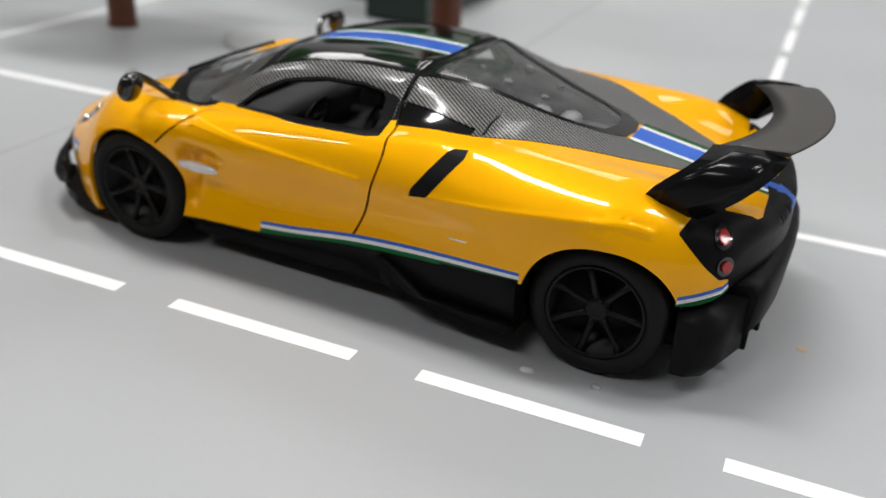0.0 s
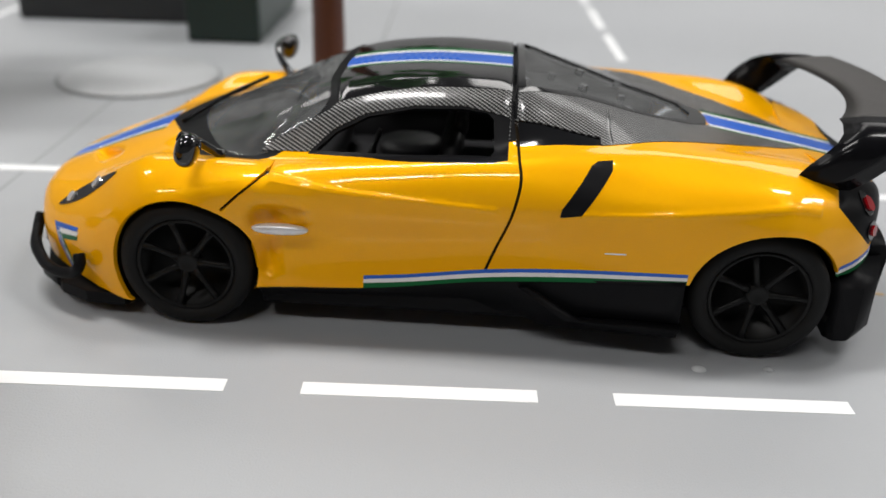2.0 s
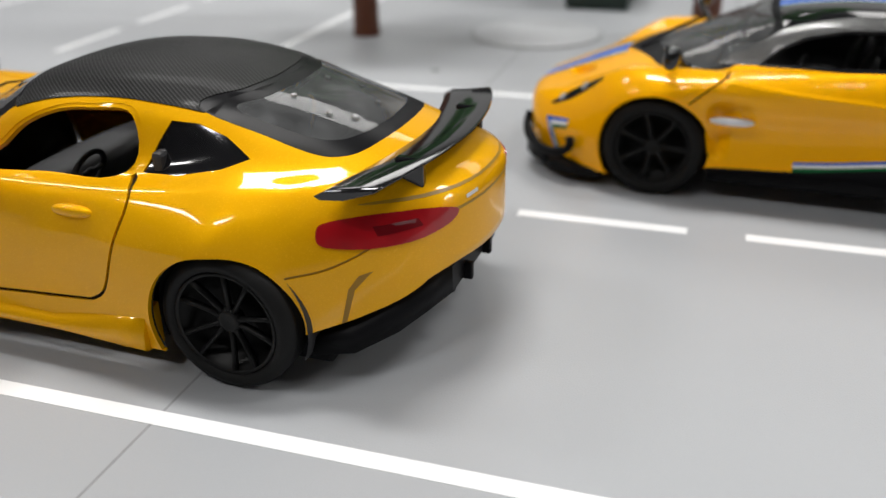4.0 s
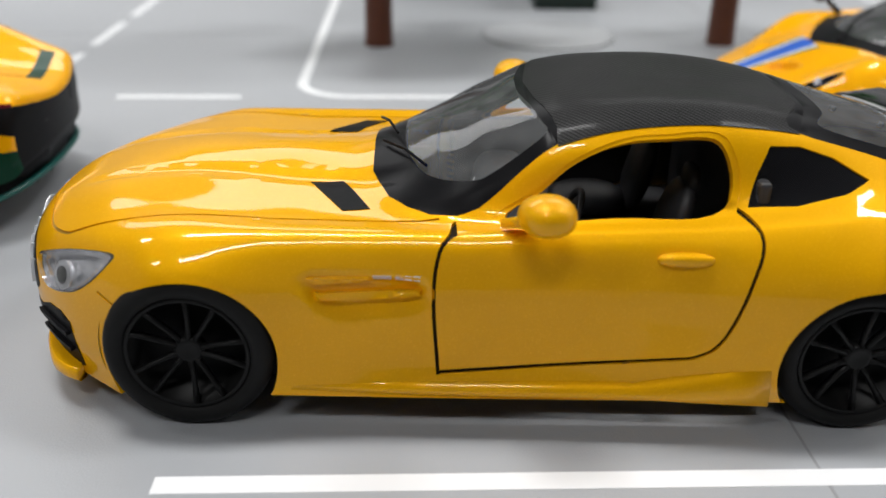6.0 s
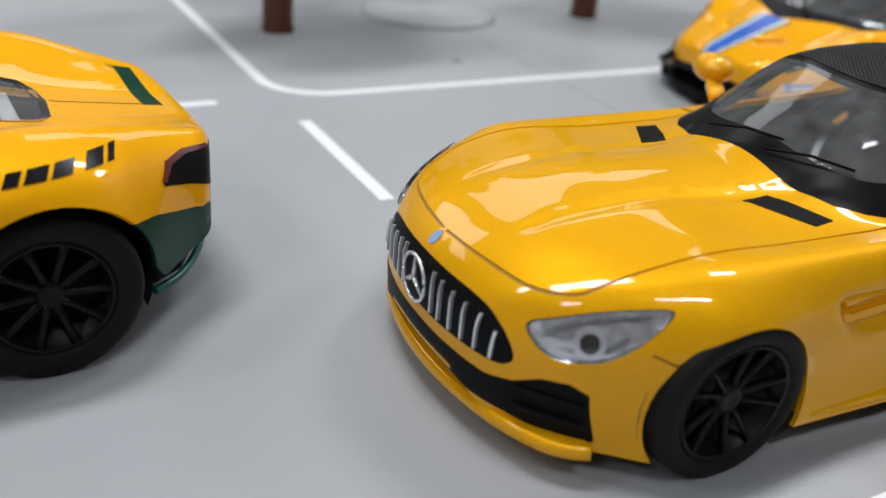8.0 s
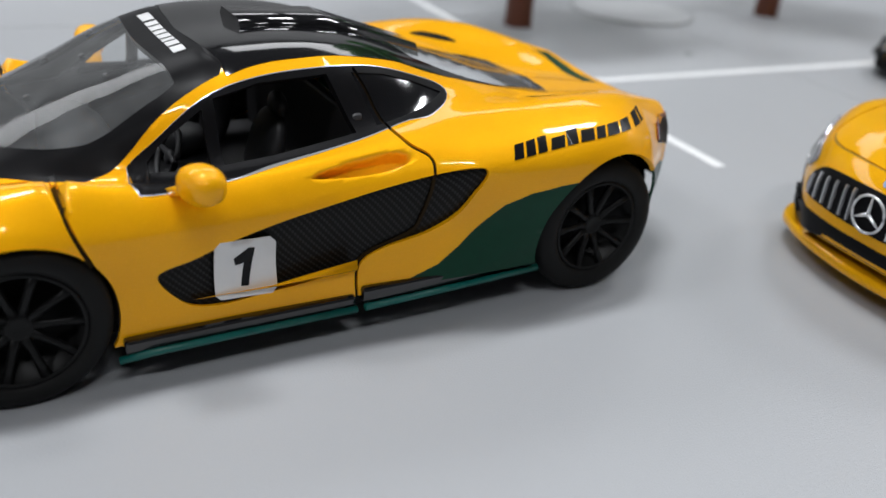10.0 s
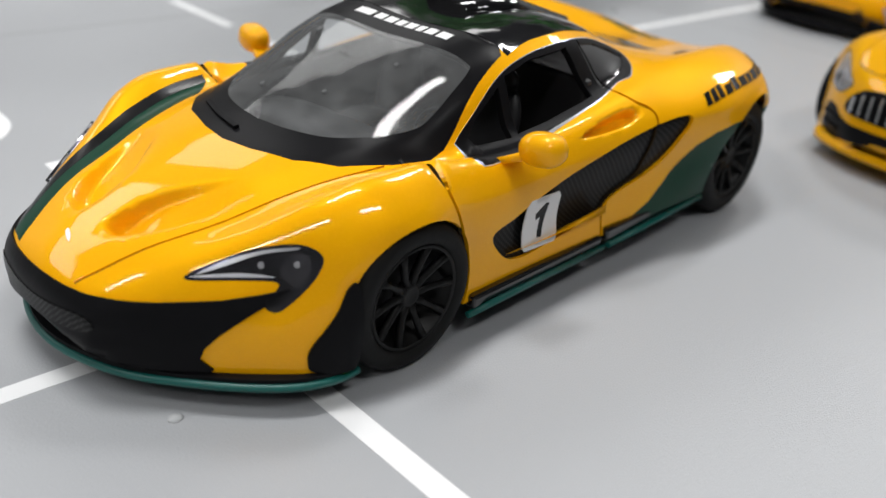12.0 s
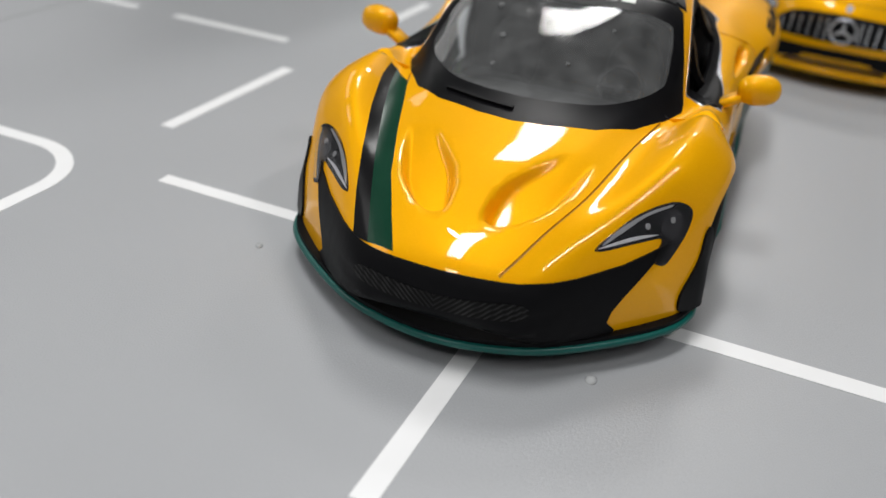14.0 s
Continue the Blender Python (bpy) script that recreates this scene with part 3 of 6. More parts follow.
    def pair(self, part_name, make, material, label="", parent=None):
        """A piece on the near side and its mirror image."""
        obs = []
        for s in (-1, 1):
            bm = make()
            if s > 0:
                bm.transform(Matrix.Diagonal((1, -1, 1, 1)))
                bmesh.ops.reverse_faces(bm, faces=bm.faces)
            obs.append(part(part_name, bm, material, parent or self.root, label))
        return obs


def F(name, plane, line, smooth=True, **more):
    pts = line if isinstance(line, np.ndarray) else (spline(line, True, 6) if smooth else straight(line, True, 1.0))
    return dict(name=name, plane=plane, line=pts, **more)


def half_over(points, smooth=True):
    """An outline on one half that closes along the car's middle line."""
    c = spline(points, False, 6) if smooth else straight(points, False, 1.0)
    return c


def cabin(car, x0, x1, w, z0, z1, wheel_x, wheel_y):
    """Seats, dashboard and steering wheel seen through the windows."""
    car.add("interior_tub", joined(block(x0, x1, -w, w, z0 - 3, z0, 0.4), block(x1 - 1.5, x1, -w, w, z0, z1 - 2, 0.5)), DARK, "black moulded interior tub")
    for s in (-1, 1):
        y = s * w * 0.5
        car.add("seat", joined(egg((x0 + x1) / 2 + 1, y, z0 + 1.6, 5.5, 4.6, 2.0), moved(egg(0, 0, 0, 1.6, 4.4, 6.0), pose(((x0 + x1) / 2 + 8) * MM, y * MM, (z0 + 6) * MM, 0, 14, 0)),
                               egg((x0 + x1) / 2 + 9.8, y, z0 + 12, 1.0, 2.2, 1.8)), DARK, "black bucket seat")
    car.add("dashboard", egg(x0 + 5, 0, z0 + 4.0, 4.5, w * 0.96, 3.2, 3), DARK, "black moulded dashboard")
    ring = [(0, math.cos(a) * 3.2, math.sin(a) * 3.2) for a in np.linspace(0, 2 * math.pi, 25)]
    car.add("steering_wheel", moved(joined(tube(ring, 0.42, 8), tube([(0, -3, 0), (0.3, 0, 0), (0, 3, 0)], 0.4, 6), egg(0.2, 0, -0.2, 0.5, 0.9, 0.9)),
                                    pose(wheel_x * MM, wheel_y * MM, (z0 + 7) * MM, 0, 22, 0)), DARK, "black steering wheel")

# ---- mid-engined coupe with the arched rear wing ----
def striped_coupe(m):
    sill = [(-64.6, 15, 4.6), (-56, 22.6, 3.8), (-48, 24.6, 3.4), (-37, 25, 4.6), (-27, 24.6, 6.6), (-13, 24.6, 7.4), (3, 25, 9.6), (27, 26, 11.2), (37, 26.3, 11.6), (47, 25.5, 11.8), (54, 22.5, 12.2), (59, 18, 12.5)]
    flank = [(-64.6, 15.6, 9.0), (-56, 23.0, 9.2), (-48, 24.9, 10), (-37, 25.4, 11.5), (-27, 23.7, 12), (-13, 23.5, 12.5), (3, 23.9, 13.5), (27, 26.0, 15), (37, 27, 15.5), (47, 26, 15.5), (54, 22.8, 15.5), (59, 18.5, 15.5)]
    waist = [(-64.6, 13.4, 11.8), (-56, 20.8, 14), (-48, 23.6, 17), (-37, 25.0, 19.6), (-27, 24.6, 21.4), (-13, 24.7, 20.2), (3, 25.0, 19.6), (15, 25.5, 20.0), (27, 26.3, 21.0), (37, 26.0, 22), (47, 23.6, 21.8), (54, 20.8, 20), (59, 17.5, 18.5)]
    shoulder = [(-64.6, 11, 13), (-56, 17.2, 16), (-48, 19.6, 20.2), (-42, 20.4, 22.2), (-33, 21, 22.6), (-24, 22.2, 22.9), (-10, 22, 23.8), (3, 22, 24.8), (12, 21.6, 25.4), (22, 20.6, 25.6), (33, 19.6, 25.4), (42, 18.4, 24.8), (50, 16.8, 22.8), (59, 14, 19.6)]
    belt = [(-64.6, 7.4, 13.3), (-56, 11.4, 16.2), (-48, 13.4, 19), (-42, 14.6, 20.9), (-33, 17.4, 21.9), (-27, 19.2, 22.4), (-20, 20.2, 23.2), (-10, 20.4, 24.1), (3, 20.3, 25.1), (12, 19.4, 26.2), (22, 16.8, 26.2), (33, 13, 24.8), (42, 10.6, 23.2), (50, 9, 21.4), (59, 7, 19.2)]
    rail = [(-64.6, 3.8, 13.4), (-56, 5.6, 16.8), (-48, 7, 19.8), (-42, 9, 21.6), (-33, 12.8, 23.6), (-27, 15, 25.4), (-20, 15.8, 28.0), (-12, 15.6, 29.8), (-3, 15.2, 30.5), (5, 14.6, 30.3), (12, 13.2, 29.0), (22, 10.6, 26.6), (33, 7.6, 24.4), (42, 5.4, 22.8), (50, 4.4, 21.2), (59, 3.4, 19.4)]
    ridge = [(-64.6, 13.2), (-60.6, 14.8), (-55, 17.2), (-48, 20), (-42, 22.2), (-35, 24.9), (-28, 27.6), (-21, 29.9), (-14, 31.2), (-5, 31.8), (4, 31.6), (10, 30.5), (17, 28.8), (24, 26.8), (31, 24.8), (39, 23.2), (48, 21.6), (59, 19.4)]
    sh = Shell([sill, flank, waist, shoulder, belt, rail], ridge, (-64.6, 56), (8.4, 26, 2.2), (6.5, 22, 2.0), 1.09)
    strip = pchip([(-14, 7.5), (-9, 8.0), (3, 9.7), (14, 10.6), (27.6, 11.3)])
    xs = np.linspace(-13.6, 27.4, 30)
    tail = np.linspace(46.6, 56.5, 12)

    def ribbon(x, base, a, b, slope=0.0):
        lo = [(q, base(q) + a) for q in x]
        hi = [(q, base(q) + b) for q in x]
        return np.array(lo + hi[::-1])

    def under(q):
        return float(strip(np.array([q]))[0, 0])

    def behind(q):
        return 12.1 + 0.26 * (q - 46.6)

    feats = [
        # painted stripes along the middle: roof, bonnet, rear deck
        F("roof_edge", "skin", [(-24, 6), (-26, 4.5), (-14, 4.3), (0, 4.24), (10, 4.24), (20, 4.5), (30, 5.2), (32.4, 5.6), (32.6, 6)], False),
        F("roof_panel", "skin", [(-19.6, 6), (-19.2, 5.5), (-18.2, 5.06), (-8, 5.12), (4.4, 5.12), (4.4, 6)], False),
        F("cowl", "top", [(-46.6, 0), (-46.2, 1.4), (-44.6, 4.9), (-42, 10), (-40.3, 13), (-38.4, 16.8), (-36.2, 19.2), (-31.8, 20.6), (-28, 21.2), (-25.8, 20.4), (-22, 18.4), (-18.6, 16.9), (-19.6, 8), (-20, 0)], False),
        F("windscreen", "top", half_over([(-40.6, 0), (-39.8, 5.4), (-37.6, 11.2), (-35.0, 15.8), (-31.8, 18.9), (-28.4, 19.8), (-25.4, 18.8), (-20, 16.4), (-20.6, 8), (-21, 0)])),
        F("carbon_rail", "skin", [(-28.2, 4.34), (-26.2, 4.62), (-18.2, 5.06), (-8, 5.12), (4.4, 5.12), (4.4, 4.3), (3.2, 4.18), (-8, 4.2), (-21, 4.2)], False),
        F("engine_frame", "skin", [(5.2, 6), (5.2, 5.1), (9, 5.2), (14, 5.3), (24, 5.32), (30, 5.4), (32.5, 5.6), (33, 6)], False),
        F("engine_window", "skin", [(6.2, 6), (6.2, 5.22), (10, 5.3), (14, 5.38), (22, 5.4), (26, 5.42), (29.4, 5.56), (30.6, 6)], False),
        F("carbon_buttress", "skin", [(5.2, 4.14), (5.2, 5.1), (9, 5.2), (14, 5.3), (24, 5.32), (30, 5.4), (33, 5.6), (38, 5.4), (46.5, 5.22), (43, 4.75), (36, 4.35), (26, 4.06), (16, 3.98), (16, 4.2)], False),
        F("quarter_dark", "skin", [(5.3, 4.14), (5.3, 4.62), (8.5, 4.55), (16, 4.25), (16, 4.0), (9.5, 4.06)], False),
        F("seam_buttress", "skin", band([(17.4, 4.02), (17.2, 4.5), (17.4, 5.02)], 0.36, False)),
        F("window_trim", "side", [(-21.6, 23.4), (-18.4, 26.3), (-14.4, 28.3), (-8, 29.5), (-1.8, 29.7), (2.0, 29.1), (4.3, 28.6), (4.3, 24.9), (2.4, 24.6), (-8, 24.0)], False),
        F("hole", "side", [(-20.6, 23.8), (-18, 26), (-14, 28), (-8, 29.2), (-1.8, 29.4), (1.4, 29.0), (2.2, 28.4), (2.5, 25.2), (2.0, 24.9), (-8, 24.3)], False),
        F("hole", "side", circle(-37.2, 8.9, 9.7)), F("hole", "side", circle(37.4, 9.0, 9.9)),
        F("seam_door", "side", band([(1.0, 8.2), (2.2, 11), (4.0, 15.4), (5.3, 19.5), (6.0, 23), (5.6, 25.4), (5.0, 28.4), (4.7, 30.2)], 0.38)),
        F("seam_roof", "skin", band([(4.8, 5.0), (4.8, 5.5), (4.8, 6.0)], 0.42, False)),
        F("seam_bonnet", "side", band([(-31.6, 17.6), (-29, 20), (-26.6, 21.9), (-25.6, 22.4)], 0.36)),
        F("slot", "side", [(14.6, 24.9), (15.4, 25.3), (17.2, 25.4), (17.2, 24.6), (13.6, 19.6), (11.0, 19.2), (11.2, 20.2)], False),
        F("hole_dent", "side", [(-28, 18.3), (-21.2, 18.2), (-20.6, 16.4), (-24.2, 15.2), (-24.8, 9.0), (-27.0, 8.4), (-28.2, 12)], dent=(1.3, 1.4)),
        F("dent", "side", band([(-25.6, 22.0), (-21, 21.2), (-15, 20.4), (-5, 19.8), (3.6, 19.4)], 1.1), dent=(-0.16, 0.55), fine=0.35),
        F("dent", "side", band([(10.8, 19.4), (20, 20.0), (31, 21.3), (38.4, 22.0), (42.8, 21.0)], 1.1), dent=(-0.16, 0.55), fine=0.35),
        F("roof_green", "top", [(-19.2, 4.4), (4.4, 4.4), (4.4, 3.4), (-19.2, 3.4)], False),
        F("roof_white", "top", [(-19.2, 3.4), (4.4, 3.4), (4.4, 2.5), (-19.2, 2.5)], False),
        F("roof_blue", "top", [(-19.4, 2.5), (4.4, 2.5), (4.4, 0), (-19.6, 0)], False),
        F("deck_green", "top", [(33, 4.4), (56, 4.0), (56, 3.1), (33, 3.4)], False),
        F("deck_white", "top", [(33, 3.4), (56, 3.1), (56, 2.2), (33, 2.5)], False),
        F("deck_blue", "top", [(33, 2.5), (56, 2.2), (56, 0), (33, 0)], False),
        F("hood_green", "skin", [(-64.4, 5.36), (-46.4, 5.36), (-46.4, 5.48), (-64.4, 5.48)], False),
        F("hood_white", "skin", [(-64.4, 5.48), (-46.4, 5.48), (-46.4, 5.62), (-64.4, 5.62)], False),
        F("hood_blue", "skin", [(-64.4, 5.62), (-46.4, 5.62), (-46.4, 6), (-64.4, 6)], False),
        F("strip_green", "side", ribbon(xs, under, -1.2, 0.45)), F("strip_white", "side", ribbon(xs, under, 0.45, 0.95)), F("strip_blue", "side", ribbon(xs, under, 0.95, 1.4)),
        F("strip_green", "side", ribbon(tail, behind, -1.2, 0.35)), F("strip_white", "side", ribbon(tail, behind, 0.35, 0.9)), F("strip_blue", "side", ribbon(tail, behind, 0.9, 1.4)),
        F("lamp_panel", "side", [(45.2, 21.2), (47.4, 23.6), (50.5, 23.4), (60, 22), (60, 13.6), (53.8, 14.6), (50.6, 15.6)], False),
        F("hole_dent", "top", [(-57.2, 5.2), (-55.6, 4.6), (-53, 6.8), (-51.2, 9.6), (-52.6, 10.6), (-54.8, 9.8)], dent=(1.3, 0.9), fine=0.5),
    ]
    car = Car("toy_car", "yellow toy supercar, black carbon roof, blue, white and green stripes", m, sh, feats)
    car.region("body", "body", YELLOW, "glossy yellow enamelled body shell", cap=(-1,))
    car.region("tail_panel", "lamp_panel", MATTE, "satin black tail panel", cap=(1,))
    car.seams("panel_gap", "seam_door seam_bonnet", GAP, 0.2, -0.35)
    car.seams("buttress_gap", "seam_buttress", GLOSS, 0.2, -0.1)
    car.region("roof_gap", "seam_roof", MATTE, "", 0.2, -0.3)
    car.region("roof_panel", "roof_panel", GLOSS, "gloss black roof panel")
    car.slivers("roof_edge", "roof_edge", MATTE, "black roof edge")
    car.region("windscreen_surround", "cowl", MATTE, "black windscreen surround")
    for o in (car.region("windscreen", "windscreen", PANE, "clear plastic windscreen", 0.5, -0.15), car.region("engine_window", "engine_window", PANE, "clear engine cover pane", 0.5, -0.15)):
        o.visible_shadow = False
    car.region("engine_window_frame", "engine_frame", GLOSS, "gloss black engine cover frame", 0.6, 0.15)
    car.region("roof_rail", "carbon_rail", CARBON, "carbon fibre roof rail", 0.6, 0.1, (-1,))
    car.region("roof_rail", "carbon_rail", CARBON, "carbon fibre roof rail", 0.6, 0.1, (1,))
    car.region("buttress", "carbon_buttress", CARBON, "carbon fibre rear buttress", 0.6, 0.1, (-1,))
    car.region("buttress", "carbon_buttress", CARBON, "carbon fibre rear buttress", 0.6, 0.1, (1,))
    for s in (-1, 1):
        car.region("quarter_window", "quarter_dark", GLOSS, "gloss black quarter window", 0.5, -0.1, (s,))
        car.region("window_frame", "window_trim", MATTE, "black window frame", 0.8, 0.0, (s,))
        car.region("side_slot", "slot", MATTE, "black carbon side slot", 0.5, 0.05, (s,))
        for col, mat in (("green", STRIPEGREEN), ("white", WHITE), ("blue", BLUE)):
            car.region("sill_stripe", "strip_" + col, mat, col + " stripe along the sill", 0.3, 0.02, (s,))
    for col, mat in (("green", STRIPEGREEN), ("white", WHITE), ("blue", BLUE)):
        for where in ("roof", "deck", "hood"):
            car.region(where + "_stripe", where + "_" + col, mat, col + " racing stripe", 0.3, 0.02)
    # black chassis, side skirts, splitter and tail
    car.add("chassis", joined(block(-46, 48, -20, 20, 3.4, 6, 0.5), block(-27.5, 27.5, -25, 25, 3.2, 7, 0.6)), MATTE, "black underbody")
    skirt = pchip([(-28, 6.9), (-13, 7.7), (3, 9.9), (27.4, 11.6)])

    def skirt_bm():
        secs = []
        for x in np.linspace(-27.6, 27.2, 24):
            top = float(skirt(np.array([x]))[0, 0])
            out = 26.6 + max(0, x) * 0.075
            low = 3.4 if x > 9 or x < -24 else 4.2
            secs.append([(x, -22, top), (x, -out, top), (x, -out - 0.1, top - 0.6), (x, -out + (1.4 if x < 8 else 0.2), (top + low) / 2), (x, -out + (1.9 if x < 8 else 0.5), low), (x, -22, low)])
        return sweep(secs)

    car.pair("side_skirt", skirt_bm, MATTE, "satin black side skirt")
    car.pair("skirt_fin", lambda: sweep([[(6.5, -28.2, 9.4), (8, -28.2, 9.4), (8, -27, 9.0), (6.5, -27, 9.0)], [(12.5, -29.3, 5.6), (14.5, -29.3, 5.6), (14.5, -27, 5.2), (12.5, -27, 5.2)],
                                      [(26.2, -29.6, 4.2), (27.4, -29.6, 5.4), (27.4, -27, 5.4), (26.2, -27, 4.0)]]), MATTE, "raised black skirt fin")
    lip = [(-46.6, -25.6), (-52, -25.2), (-56.4, -23), (-60.6, -18), (-64.0, -10.4), (-65.4, 0)]
    lip = lip + [(x, -y) for x, y in lip[-2::-1]]
    car.add("splitter", plate(lip + [(-44, 20), (-44, -20)], 1.8, 3.5), MATTE, "satin black front splitter")
    car.lay("nose_intake", 0, [(-11.0, 8.4), (-13.6, 7.4), (-15.4, 4.8), (-15.0, 3.6), (15.0, 3.6), (15.4, 4.8), (13.6, 7.4), (11.0, 8.4), (0, 8.9)], MATTE, "black lower nose intake", lift=0.15)
    car.pair("splitter_wall", lambda: sweep([[(-61.8, -17.0, 7.6), (-62.6, -16.6, 7.0), (-62.6, -16.6, 2.6), (-61.0, -17.0, 2.6)], [(-60.2, -19.6, 7.0), (-60.8, -19.4, 6.4), (-60.8, -19.4, 2.6), (-59.4, -19.6, 2.6)], [(-57.0, -22.4, 4.2), (-57.4, -22.4, 3.8), (-57.4, -22.4, 2.6), (-56.2, -22.4, 2.6)]]), MATTE, "black splitter side wall")

    def canard():
        pts = spline([(-63.2, -13.0, 9.2), (-63.2, -14.6, 7.6), (-62.0, -18, 6.4), (-59.0, -21.8, 5.6), (-56.0, -23.9, 5.5), (-53.4, -25.0, 6.2), (-52.2, -25.5, 7.6), (-52.4, -24.8, 8.8)], False, 6)
        return tube(pts, 0.8, 10, 1.0)

    car.pair("canard", canard, MATTE, "bent satin black front canard")
    # tail: diffuser block, exhaust, lamps
    car.pair("bumper_corner", lambda: sweep([[(47.2, -26.4, 10.9), (47.4, -26.4, 3.4), (49.2, -26.4, 3.5), (50.0, -26.2, 5.0), (50.0, -26.2, 11.0)], [(46.8, -24, 11.6), (47.0, -24, 2.7), (51.0, -24, 2.9), (52.4, -24, 4.8), (52.4, -24, 11.6)],
                                             [(46.8, -19, 12.2), (47.0, -19, 3.2), (53.0, -19, 3.4), (54.4, -19, 5.4), (54.2, -19, 12.6)]]), MATTE, "satin black bumper corner")
    car.add("diffuser", sweep([[(48, y, 13.4), (48, y, 5.4), (54.6 + b, y, 5.2), (56.0 + b, y, 7.4), (56.4 + b, y, 12.8), (55.6 + b, y, 14.0)] for y, b in ((-18.8, -1.2), (-14, 0), (-7, 0.7), (0, 0.9), (7, 0.7), (14, 0), (18.8, -1.2))]), MATTE, "satin black rear diffuser")
    for y in (-15, -9, 9, 15):
        car.add("diffuser_fin", block(50, 56.2 - 0.006 * y * y, y - 0.6, y + 0.6, 3.2, 6.2, 0.25), MATTE)
    for y, z in ((-2.4, 15.2), (2.4, 15.2), (-2.4, 19.0), (2.4, 19.0)):
        car.add("exhaust_tip", moved(lathe([(1.2, 3), (1.9, 3), (1.9, 0), (1.6, -0.2), (1.5, 2.5), (0.01, 2.5)], 20), pose(55.6 * MM, y * MM, (z - 1) * MM, 0, 0, 90)), MATTE)
    for x, y, z in ((50.2, -21.6, 20.5), (51.2, -22.4, 17.3)):
        car.lay("tail_lamp", 125, around(x, y, z, 0.68, 125, 20), RED, "round red tail lamp", True, lift=0.5, thick=0.9, smooth=False, step=0.6)
        car.lay("tail_lamp_rim", 125, around(x, y, z, 1.2, 125, 22), GLOSS, "black lamp surround", True, lift=0.2, thick=0.4, smooth=False, step=0.6)
    # lamps on the front fenders
    lamp = [(-56.8, -16.4, 12.8), (-53.4, -17.2, 15.6), (-50.5, -18.4, 17.5), (-46.6, -20.4, 19.5), (-49.4, -20.2, 17.2), (-53.0, -18.6, 14.4)]
    car.lay("headlamp", 45, lamp, GLOSS, "narrow black headlamp housing", True, lift=0.1)
    for x, y, z in ((-54.6, -17.4, 14.3), (-50.8, -19.0, 17.0)):
        car.lay("headlamp_bulb", 45, around(x, y, z, 0.6, 45, 16), CHROME, "small chrome headlamp bulb", True, lift=0.4, thick=0.4, smooth=False, step=0.4)
    for k, mat in enumerate((BLUE, WHITE, STRIPEGREEN)):
        d = 0.62 * k
        car.lay("nose_stripe", 60, [(-58.6 + d, -18.6, 10.6 - d), (-53.2, -21.8, 11.4 - d), (-53.4, -21.7, 10.8 - d), (-57.4 + d, -19.4, 10.0 - d), (-55.4 + d, -20.6, 4.6), (-56.0 + d, -20.3, 4.6)], mat, "", True, smooth=False, lift=0.06, thick=0.1, step=0.5)
    # silver vane behind the front wheel
    car.pair("side_vane", lambda: egg(-24.2, -27.0, 15.2, 3.7, 0.75, 0.75, 2.2), SILVER, "silver air vane behind the front wheel")
    car.lay("script", 90, [(-17.0, 14.35), (-19.6, 14.5), (-19.6, 14.68), (-17.0, 14.52)], SILVER, "small silver scribble", True, smooth=False, lift=0.03)
    # mirrors on thin stalks
    def mirror_stalk():
        return tube(spline([(-33, -20.6, 22.4), (-35.2, -22.4, 24.6), (-36.2, -25, 26.4), (-35.6, -27.6, 26.8)], False, 6), [0.9, 0.85] + [0.6] * 15 + [0.7, 0.7], 8)

    for st, s in zip(car.pair("mirror_stalk", mirror_stalk, GLOSS, "curved gloss black mirror stalk"), (-1, 1)):
        bm = moved(egg(0, 0, 0, 1.5, 1.9, 2.2, 2.3), pose(-34.9 * MM, s * 28.0 * MM, 25.6 * MM, s * 14, 18, 0))
        part("mirror_housing", bm, GLOSS, st, "gloss black mirror housing")
    # arched wing: two uprights and the bowed blade
    def upright():
        secs = []
        for k, (a, b) in enumerate(((22.4, 0), (22.7, 0.25), (22.7, 0.5), (22.1, 0.72), (20.6, 0.88), (18.2, 0.97), (16, 1.0))):
            x0, x1 = 39.6 + 6.4 * b, 46.8 + 8.2 * b
            z0 = 23.6 + 6.4 * b ** 0.75
            z1 = 22.7 + 7.3 * b ** 1.15
            th = 0.55
            secs.append([(x0, -a, z0), ((x0 * 2 + x1) / 3, -a - th * 0.6, z0 * 0.6 + z1 * 0.4 + th), ((x0 + 2 * x1) / 3, -a - th * 0.6, z0 * 0.3 + z1 * 0.7 + th), (x1, -a, z1),
                         ((x0 + 2 * x1) / 3, -a + th, z0 * 0.3 + z1 * 0.7 - th), ((x0 * 2 + x1) / 3, -a + th, z0 * 0.6 + z1 * 0.4 - th)])
        return sweep(secs)

    car.pair("wing_upright", upright, plain("wing_gloss_black", (0.005, 0.005, 0.006), 0.16, spec=0.12), "black wing upright")

    def blade():
        secs = []
        for y in np.linspace(-16.2, 16.2, 25):
            q = (abs(y) / 16.2) ** 2
            x0, x1 = 50.6 - 4.6 * q, 58.4 - 3.4 * q
            z = 30.6 - 0.6 * (1 - q) - 0.6 * q
            secs.append([(x0, y, z - 0.2), (x0 * 0.7 + x1 * 0.3, y, z + 0.35), (x1 - 0.4, y, z + 0.75), (x1, y, z + 0.55), (x1 - 0.4, y, z + 0.2), (x0 * 0.7 + x1 * 0.3, y, z - 0.5)])
        return sweep(secs)

    car.add("wing_blade", blade(), GREYBLADE, "dark grey arched wing blade")
    car.pips(((10, -3.5, 0.7), (14.5, -4.4, 0.9), (14.5, 4.4, 0.9), (20, -3.4, 0.7), (20, 3.4, 0.7)))
